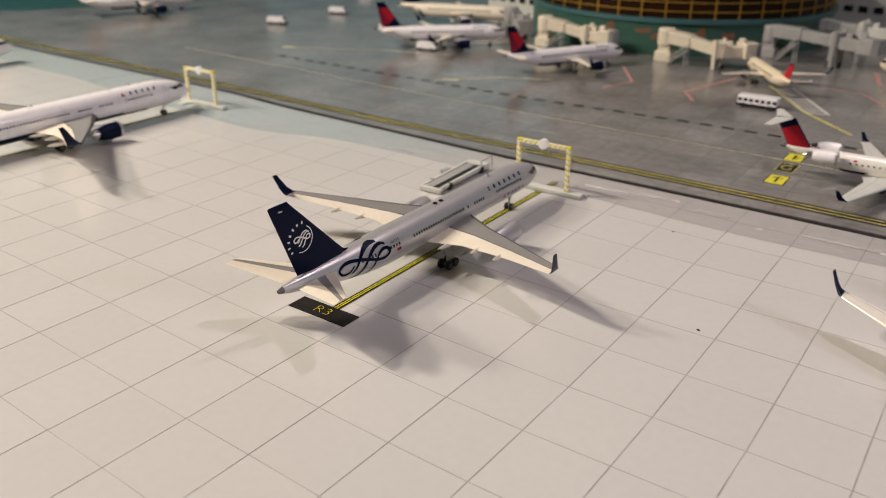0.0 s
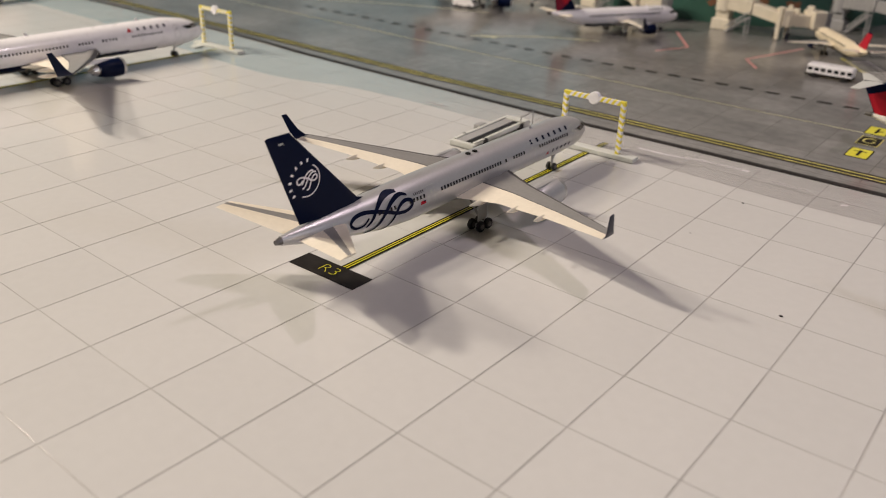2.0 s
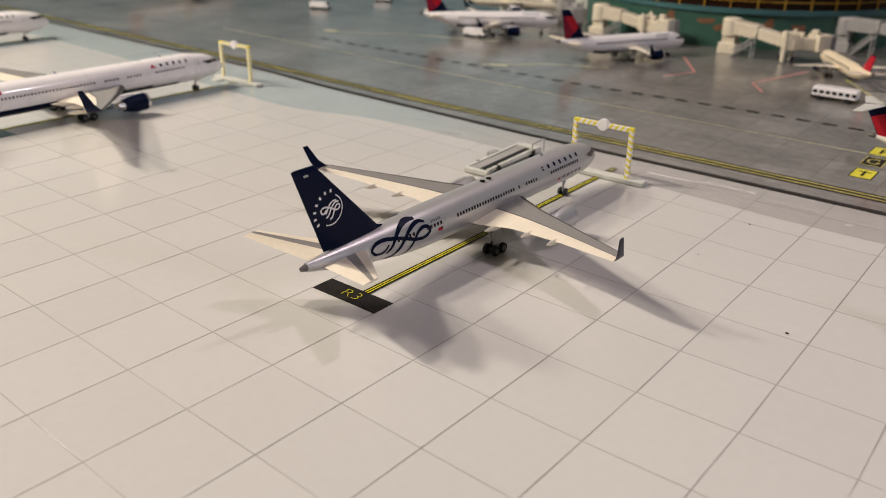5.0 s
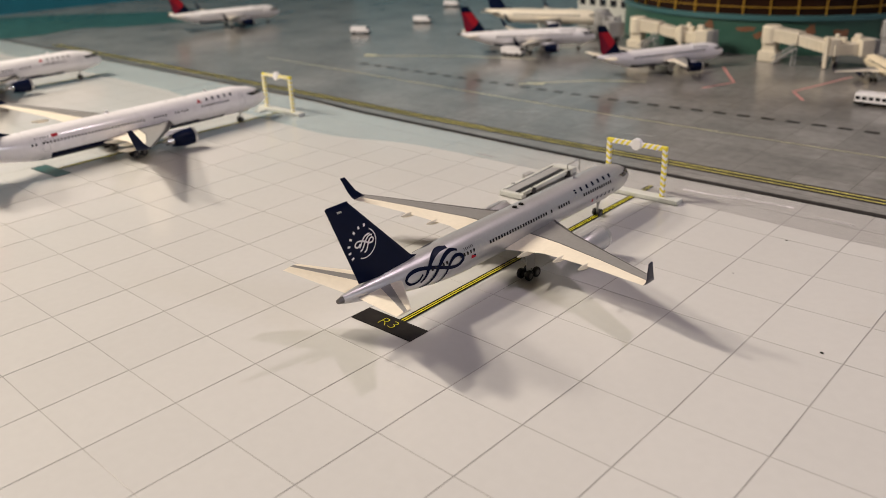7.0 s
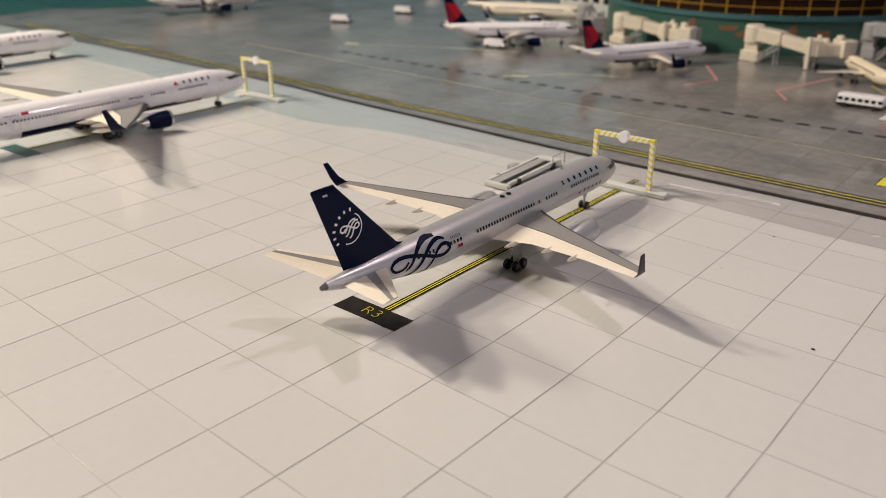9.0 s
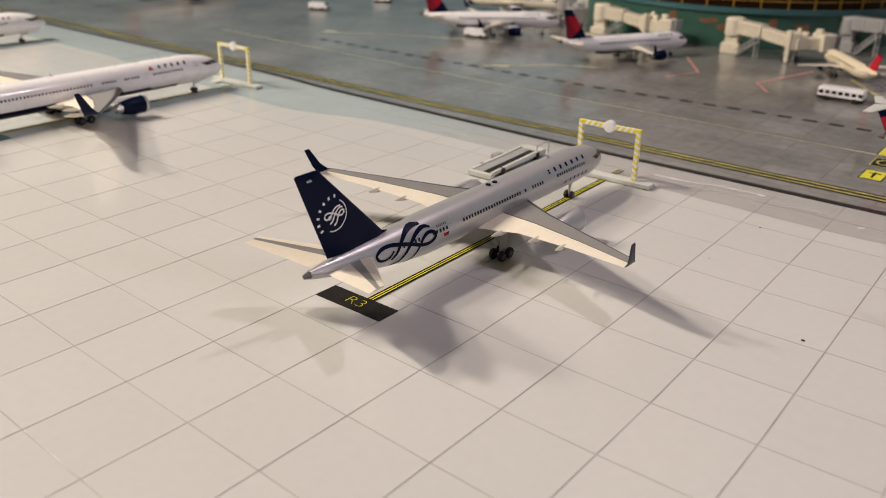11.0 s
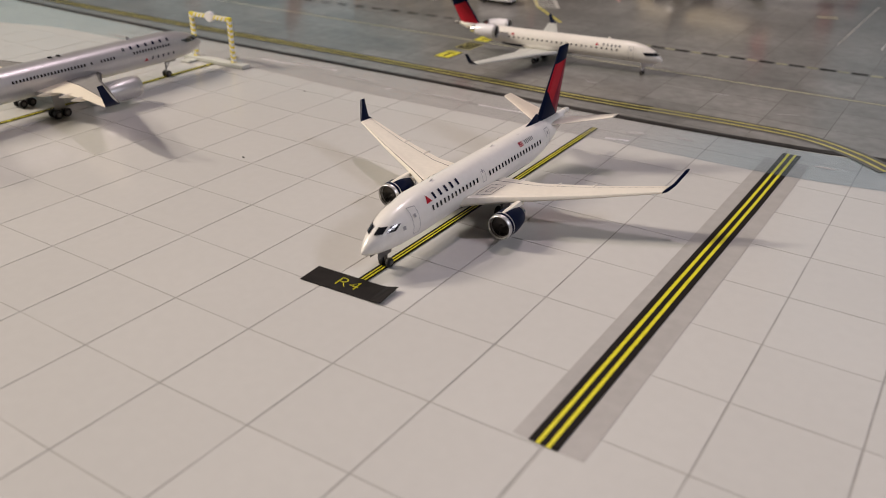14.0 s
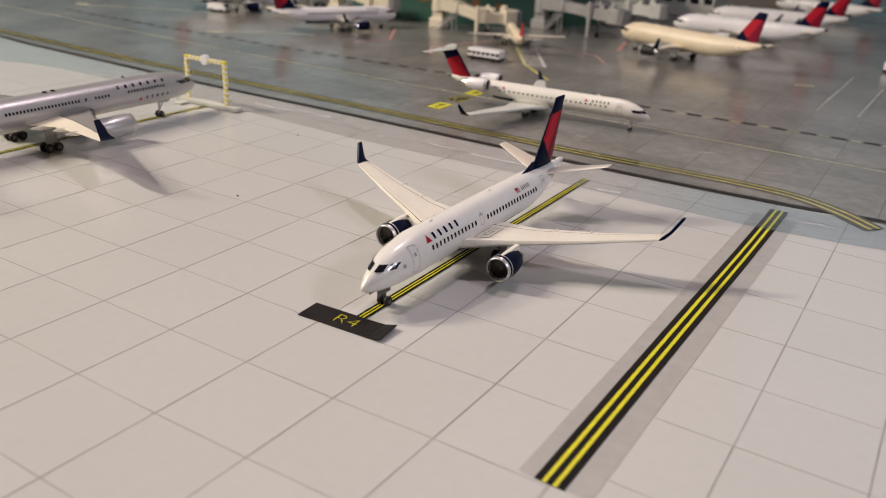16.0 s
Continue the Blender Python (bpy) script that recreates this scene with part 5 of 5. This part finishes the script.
loft(bm, [[Vector((xx * U, y * U, (z + dz) * U)) for xx, dz in ((0.03, 0), (0.16, 0), (0.16, 0.03), (0.03, 0.03))] for y, z in ((0.06, 0.07), (1.62, 0.095))])
part("belt", bm, RUBBER, loader, "black rubber belt")
bm = bmesh.new()
loft(bm, [[Vector((xx * U, y * U, (z + dz) * U)) for xx, dz in ((-0.155, 0), (0.025, 0), (0.025, 0.035), (-0.155, 0.035))] for y, z in ((0.06, 0.07), (1.62, 0.095))])
part("walkway", bm, GREYPLASTIC, loader, "grey walkway beside the belt")
bm = bmesh.new()
box(bm, -0.16 * U, 0.24 * U, 1.50 * U, 1.70 * U, 0.04 * U, 0.15 * U, 0.0003)
part("drive_box", bm, PALE, loader)
bm = bmesh.new()
box(bm, -0.34 * U, -0.215 * U, 0.80 * U, 1.02 * U, 0.05 * U, 0.15 * U, 0.0003)
part("cab", bm, GREYPLASTIC, loader)
bm = bmesh.new()
tube(bm, [Vector(p) * U for p in ((0.2, 1.45, 0.14), (0.2, 1.45, 0.24), (0.2, 1.85, 0.25), (0.2, 1.85, 0.02))], 0.012 * U, 6)
part("handrail", bm, GREYPLASTIC, loader, "thin grey wire handrail")
for x in (-0.2, 0.2):
    for y in (0.35, 1.45):
        bm = bmesh.new()
        lathe(bm, [(-0.03 * U, 0.065 * U), (0.03 * U, 0.065 * U)], pose(x * U, y * U, 0.066 * U, 0, 0, 90), 14)
        part("wheel", bm, RUBBER, loader, smooth=True)


# ---- round terminal ----
terminal = thing("terminal_building", "round teal terminal model with brown windows and gold frames", "terminal", at(-7.98, 23.75, 0.012))
RD = 5.43 * U


def tier(name, r0, r1, z0, z1, mat, label=""):
    bm = bmesh.new()
    turn = Matrix.Rotation(math.pi / 2, 4, "X")
    lathe(bm, [(z0 * U, r0), (z1 * U, r1)], turn, 96)
    return part(name, bm, mat, terminal, label, smooth=True)


tier("base_wall", RD, RD, 0, 1.02, DRUM, "stained green teal base wall")
tier("ledge", RD * 1.012, RD * 1.012, 1.02, 1.16, LEDGE)
tier("window_band", RD * 0.985, RD * 0.985, 1.16, 1.98, BROWN, "dark brown window band")
tier("fascia", RD * 1.01, RD * 1.01, 1.98, 2.45, LEDGE)
tier("roof", RD * 1.01, RD * 0.2, 2.45, 3.0, DRUM)
for n in range(44):
    a = 2 * math.pi * n / 44
    bm = bmesh.new()
    box(bm, -0.02 * U, 0.02 * U, -0.022 * U, 0.022 * U, 1.16 * U, 1.98 * U, m=pose(RD * 0.99 * math.cos(a), RD * 0.99 * math.sin(a), 0, 0, 0, math.degrees(a)))
    part("mullion", bm, GOLD, terminal)
for z in (1.38, 1.66):
    bm = bmesh.new()
    lathe(bm, [((z - 0.014) * U, RD * 0.99), ((z - 0.014) * U, RD * 0.994), ((z + 0.014) * U, RD * 0.994), ((z + 0.014) * U, RD * 0.99)], Matrix.Rotation(math.pi / 2, 4, "X"), 88)
    part("rail", bm, GOLD, terminal)
random.seed(21)
for a, z, w, h in ((-80, 0.74, 0.30, 0.10), (-76, 0.60, 0.16, 0.12), (-66, 0.68, 0.34, 0.09), (-61, 0.78, 0.14, 0.16), (-52, 0.66, 0.26, 0.11), (-92, 0.82, 0.18, 0.12)):
    bm = bmesh.new()
    ring_points = []
    for k in range(12):
        turn = 2 * math.pi * k / 12
        f = random.uniform(0.55, 1.25)
        side = radians(a) + w * f * math.cos(turn) * U / RD
        ring_points.append(bm.verts.new((RD * 1.0012 * math.cos(side), RD * 1.0012 * math.sin(side), (z + h * f * math.sin(turn)) * U)))
    bm.faces.new(ring_points)
    part("rust_stain", bm, RUST, terminal, "brown rust stain on the wall")


# ---- jet bridges ----
def jet_bridge(base, leg, cab, z_base=0.60, z_end=0.36, mat=PLASTIC, label="cream plastic jet bridge with square cab"):
    b = thing("jet_bridge", label, "jet bridge", at(0, 0, 0.012), "jet bridges")
    bm = bmesh.new()
    box(bm, (base[0] - 0.19) * U, (base[0] + 0.19) * U, (base[1] - 0.19) * U, (base[1] + 0.19) * U, 0, 0.55 * U, 0.0004)
    part("column", bm, mat, b)
    bm = bmesh.new()
    lathe(bm, [(0.52 * U, 0.27 * U), (0.95 * U, 0.27 * U), (1.0 * U, 0.23 * U)], Matrix.Translation((base[0] * U, base[1] * U, 0)) @ Matrix.Rotation(math.pi / 2, 4, "X"), 20)
    part("rotunda", bm, mat, b, smooth=False)

    def tunnel(name, p, q, z0, z1, half, tall):
        p, q = Vector((p[0], p[1], z0)) * U, Vector((q[0], q[1], z1)) * U
        d = (q - p).normalized()
        side = Vector((d.y, -d.x, 0)).normalized() * half * U
        upv = Vector((0, 0, tall * U))
        rings = []
        n = 8
        for i in range(n):
            for f, wide in ((0.0, 1.0), (0.72, 1.0), (0.74, 1.05), (0.98, 1.05)):
                cc = p + (q - p) * (i + f) / n
                o, h = side * wide, upv * (1.0 + (wide - 1.0) * 0.6)
                rings.append([cc - o, cc + o, cc + o + h * 0.9, cc + o * 0.85 + h, cc - o * 0.85 + h, cc - o + h * 0.9])
        bm = bmesh.new()
        loft(bm, rings)
        part(name, bm, mat, b)

    base, leg, cab = np.array(base, float), np.array(leg, float), np.array(cab, float)
    mid = base + (leg - base) * 0.5
    tunnel("tunnel", base, mid, z_base, (z_base + z_end) / 2 + 0.04, 0.21, 0.36)
    tunnel("tunnel", mid, leg + (leg - base) * 0.12, (z_base + z_end) / 2 + 0.06, z_end, 0.18, 0.30)
    bm = bmesh.new()
    box(bm, -0.26 * U, 0.26 * U, -0.14 * U, 0.14 * U, z_end * U, (z_end + 0.45) * U, 0.0005, m=pose(leg[0] * U, leg[1] * U, 0, 0, 0, heading(cab, leg)))
    part("lift_frame", bm, mat, b)
    bm = bmesh.new()
    for o in (-0.17, 0.17):
        tube(bm, [((leg[0] + o) * U, leg[1] * U, 0.08 * U), ((leg[0] + o) * U, leg[1] * U, z_end * U)], 0.04 * U, 8)
        lathe(bm, [(-0.04 * U, 0.09 * U), (0.04 * U, 0.09 * U)], pose((leg[0] + o) * U, leg[1] * U, 0.09 * U, 0, 0, 90), 12, 1)
    part("drive_leg", bm, [GREYPLASTIC, RUBBER], b)
    tunnel("tunnel", leg, cab, z_end, z_end, 0.17, 0.33)
    bm = bmesh.new()
    box(bm, -0.26 * U, 0.26 * U, -0.2 * U, 0.2 * U, (z_end - 0.04) * U, (z_end + 0.42) * U, 0.0006, m=pose(cab[0] * U, cab[1] * U, 0, 0, 0, heading(cab, leg) + 15))
    part("cab", bm, mat, b)
    bm = bmesh.new()
    for i in range(5):
        box(bm, -0.24 * U, 0.24 * U, (0.2 + 0.035 * i) * U, (0.218 + 0.035 * i) * U, (z_end - 0.03) * U, (z_end + 0.40) * U, m=pose(cab[0] * U, cab[1] * U, 0, 0, 0, heading(cab, leg) + 15))
    part("bellows", bm, GREYPLASTIC, b)
    # stepped foot of the column and small units on the roofs
    bm = bmesh.new()
    box(bm, (base[0] - 0.26) * U, (base[0] + 0.26) * U, (base[1] - 0.26) * U, (base[1] + 0.26) * U, 0, 0.30 * U, 0.0004)
    part("column_foot", bm, mat, b)
    along = (leg - base) / np.linalg.norm(leg - base)
    across = np.array((-along[1], along[0]))
    for side in (-0.27, 0.27):
        c = leg + across * side
        bm = bmesh.new()
        box(bm, (c[0] - 0.05) * U, (c[0] + 0.05) * U, (c[1] - 0.05) * U, (c[1] + 0.05) * U, 0.02 * U, (z_end + 0.52) * U, 0.0002)
        part("lift_post", bm, mat, b)
    for f, lift in ((0.35, 0.40), (0.82, 0.48)):
        c = leg + (cab - leg) * f
        bm = bmesh.new()
        box(bm, (c[0] - 0.09) * U, (c[0] + 0.09) * U, (c[1] - 0.09) * U, (c[1] + 0.09) * U, (z_end + 0.30) * U, (z_end + lift + 0.06) * U, 0.0004)
        part("roof_unit", bm, mat, b)
    # grey service stair leaning against the tunnel
    c = base + (leg - base) * 0.42 - across * np.sign(across[1]) * 0.34
    bm = bmesh.new()
    top_z = (z_base + z_end) / 2
    for side in (-0.10, 0.10):
        p = [(c[0] - 0.42 * along[0] + side * across[0], c[1] - 0.42 * along[1] + side * across[1], 0.02), (c[0] + 0.16 * along[0] + side * across[0], c[1] + 0.16 * along[1] + side * across[1], top_z)]
        tube(bm, [Vector(q) * U for q in p], 0.022 * U, 6)
        tube(bm, [(Vector(q) + Vector((0, 0, 0.14))) * U for q in p], 0.014 * U, 6)
        tube(bm, [Vector(p[1]) * U, Vector((p[1][0], p[1][1], 0.02)) * U], 0.02 * U, 6)
    for i in range(7):
        f = (i + 0.5) / 7
        q = c + along * (-0.42 + 0.58 * f)
        box(bm, -0.035 * U, 0.035 * U, -0.10 * U, 0.10 * U, (top_z * f - 0.012) * U, (top_z * f + 0.012) * U, m=pose(q[0] * U, q[1] * U, 0, 0, 0, math.degrees(math.atan2(along[1], along[0]))))
    part("service_stair", bm, GREYPLASTIC, b, "grey service stair with handrails")
    return b


jet_bridge((-10.3, 17.75), (-8.7, 17.75), (-8.0, 17.6))
jet_bridge((-6.05, 17.85), (-4.3, 17.6), (-3.65, 18.1))
jet_bridge((-3.3, 22.9), (-1.3, 22.7), (-0.3, 22.45), 0.62, 0.55, mat=PALE, label="pale grey plastic jet bridge with square cab")
jet_bridge((-3.6, 20.4), (-1.5, 19.9), (-0.6, 19.5), 0.66, 0.60, mat=GREYPLASTIC, label="grey plastic jet bridge with square cab")
jet_bridge((-12.3, 18.8), (-11.6, 18.3), (-11.3, 17.9), mat=GREYPLASTIC, label="grey plastic jet bridge with square cab")


# grey concourse blocks behind the bridges
def block(x, y, w, d, h, turn, label):
    b = thing("concourse_building", label, "building", at(x, y, 0.012, turn), "concourse blocks")
    bm = bmesh.new()
    box(bm, -w / 2 * U, w / 2 * U, -d / 2 * U, d / 2 * U, 0, h * U, 0.0006)
    part("wall", bm, PALE, b)
    bm = bmesh.new()
    box(bm, -w / 2 * 1.02 * U, w / 2 * 1.02 * U, -d / 2 * 1.04 * U, d / 2 * 1.04 * U, h * U, (h + 0.12) * U, 0.0004)
    part("roof", bm, PALE, b)
    n = int(w / 0.5)
    for i in range(n):
        bm = bmesh.new()
        x0 = -w / 2 + (i + 0.22) * w / n
        box(bm, x0 * U, (x0 + 0.6 * w / n) * U, (-d / 2 - 0.012) * U, (-d / 2 + 0.01) * U, 0.42 * h * U, 0.62 * h * U)
        part("window", bm, GLASS_DARK, b)


block(-3.2, 29.5, 6.4, 2.0, 1.2, 0, "low grey concourse block with dark windows")
block(-14.2, 23.5, 3.2, 1.8, 1.3, -10, "low grey concourse block with dark windows")


# ---- service vehicles ----
def bus(m, ln=0.98, wd=0.34, ht=0.30, label="white apron bus with dark windows"):
    b = thing("apron_bus", label, "bus", m)
    bm = bmesh.new()
    box(bm, -ln / 2 * U, ln / 2 * U, -wd / 2 * U, wd / 2 * U, 0.06 * U, ht * U, 0.0007)
    part("body", bm, WHITE, b)
    bm = bmesh.new()
    box(bm, -ln / 2 * 1.005 * U, ln / 2 * 1.005 * U, -wd / 2 * 1.01 * U, wd / 2 * 1.01 * U, 0.045 * U, 0.095 * U)
    part("skirt", bm, BLACK, b)
    n = 7
    for side in (-1, 1):
        for i in range(n):
            x = -ln / 2 + (i + 0.2) * ln / n
            y = side * wd / 2
            bm = bmesh.new()
            box(bm, x * U, (x + 0.66 * ln / n) * U, (y - 0.006) * U, (y + 0.006) * U, 0.155 * U, 0.225 * U)
            part("window", bm, GLASS_DARK, b)
    for x in (-0.32, 0.32):
        for y in (-wd / 2, wd / 2):
            bm = bmesh.new()
            lathe(bm, [(-0.03 * U, 0.055 * U), (0.03 * U, 0.055 * U)], pose(x * ln * U, y * U, 0.055 * U), 12)
            part("wheel", bm, RUBBER, b)
    return b


bus(at(-1.95, 13.78, 0.012, 1.0))


def van(m, label):
    b = thing("service_van", label, "van", m, "service vans")
    bm = bmesh.new()
    prof = [(-0.36, 0.05), (0.36, 0.05), (0.36, 0.16), (0.26, 0.27), (-0.34, 0.28), (-0.36, 0.20)]
    loft(bm, [[Vector((x * U, y * U, z * U)) for x, z in prof] for y in (-0.15, 0.15)])
    part("body", bm, WHITE, b)
    bm = bmesh.new()
    loft(bm, [[Vector((x * U, y * U, z * U)) for x, z in ((0.352, 0.175), (0.365, 0.172), (0.283, 0.262), (0.268, 0.262))] for y in (-0.13, 0.13)])
    part("windscreen", bm, GLASS_DARK, b)
    for x in (-0.22, 0.22):
        for y in (-0.15, 0.15):
            bm = bmesh.new()
            lathe(bm, [(-0.025 * U, 0.055 * U), (0.025 * U, 0.055 * U)], pose(x * U, y * U, 0.055 * U), 12)
            part("wheel", bm, RUBBER, b)
    bm = bmesh.new()
    box(bm, -0.37 * U, 0.37 * U, -0.155 * U, 0.155 * U, 0.04 * U, 0.075 * U)
    part("skirt", bm, BLACK, b)
    return b


v = van(at(-21.0, 15.5, 0.012, 25), "small white service van on the taxiway mat")
copy_thing(v, at(-20.8, 18.8, 0.012, 20))
copy_thing(v, at(-23.2, 23.4, 0.012, 20))
copy_thing(v, at(-13.05, 14.75, 0.012, 10))
copy_thing(v, at(7.2, 20.9, 0.012, 80))


# ---- printed concrete slabs, each a thin plate ----
def bend(x):
    """How far a printed row lies north of its even place: the mat bows a little."""
    return float(np.interp(x, (-50, -9, -7, -6, -5, -4, -3, -2, -1, 0, 2, 4, 5, 6, 7), (0.17, 0.135, 0.13, 0.12, 0.095, 0.075, 0.06, 0.045, 0.022, 0.01, 0.045, 0.055, 0.075, 0.11, 0.13)))


def plate_corners(west, east, lean, gx, gy):
    """The corners of one slab, in slab sides; west and east: how far its ends lie north, lean: how far its foot lies west."""
    return [(gx - lean * (1 - gy), west + gy), (1 - gx - lean * (1 - gy), east + gy), (1 - gx - lean * gy, east + 1 - gy), (gx - lean * gy, west + 1 - gy)]


def plate_mesh(corners, mat):
    verts = [(x * U, y * U, z) for z in (-0.00007, 0) for x, y in corners]
    me = bpy.data.meshes.new("slab")
    me.from_pydata(verts, [], [(4, 5, 6, 7)] + [(k, (k + 1) % 4, (k + 1) % 4 + 4, k + 4) for k in range(4)])
    me.materials.append(mat)
    return me


random.seed(11)
verts, faces = [], []
for i in range(-50, 38):
    # past the long decal lies another sheet, whose rows don't meet these
    ends = (bend(i), bend(i + 1)) if i < 7 else (-0.54, -0.54)
    upper, lower = [plate_corners(*ends, lean, 0.0085, 0.0055) for lean in (0.0, 0.018)]
    meshes = [plate_mesh(c, SLAB) for c in (upper, lower)] if -13 <= i < 10 else []
    for j in range(-20, 9 if i > 6 else 8):
        shift = 0.018 * min(0, j + 1)
        if meshes and -6 <= j < 7:
            ob = new("slab", meshes[j < 0])
            ob.parent = apron
            ob.matrix_basis = Matrix.Translation(((i + shift) * U, j * U, random.uniform(-0.000008, 0.000008)))
        else:
            base = len(verts)
            verts += [((x + i + shift) * U, (y + j) * U, 0) for x, y in (lower if j < 0 else upper)]
            faces.append((base, base + 1, base + 2, base + 3))
me = bpy.data.meshes.new("slab_rest")
me.from_pydata(verts, [], faces)
me.materials.append(SLAB)
rest = new("slab_rest", me)
rest.parent = apron
tagged(rest, "further printed concrete slabs", kind="stuff")

tslab = plate_mesh(plate_corners(0, 0, 0, 0.005, 0.005), TAXI_SLAB)
for i in range(-12, 13):
    for j in range(7, 13):
        ob = new("slab", tslab)
        ob.parent = taxiway
        ob.matrix_basis = Matrix.Translation(((i + 0.33) * U, j * U, ZT + 0.00004))

# dark printed joints of the taxiway, a fine grid
bm = bmesh.new()
for i in range(-12, 14):
    strip(bm, u([((i + 0.33), 7.05 + 0.02 * max(0, i)), ((i + 0.33), 20)]), 0.014 * U, ZT + 0.000046)
for j in range(8, 21):
    strip(bm, u([(-12, j), (13.3, j)]), 0.014 * U, ZT + 0.000048)
tagged(part("joint_grid", bm, TAXI_JOINT, taxiway, "dark printed joints between taxiway slabs"), kind="stuff")
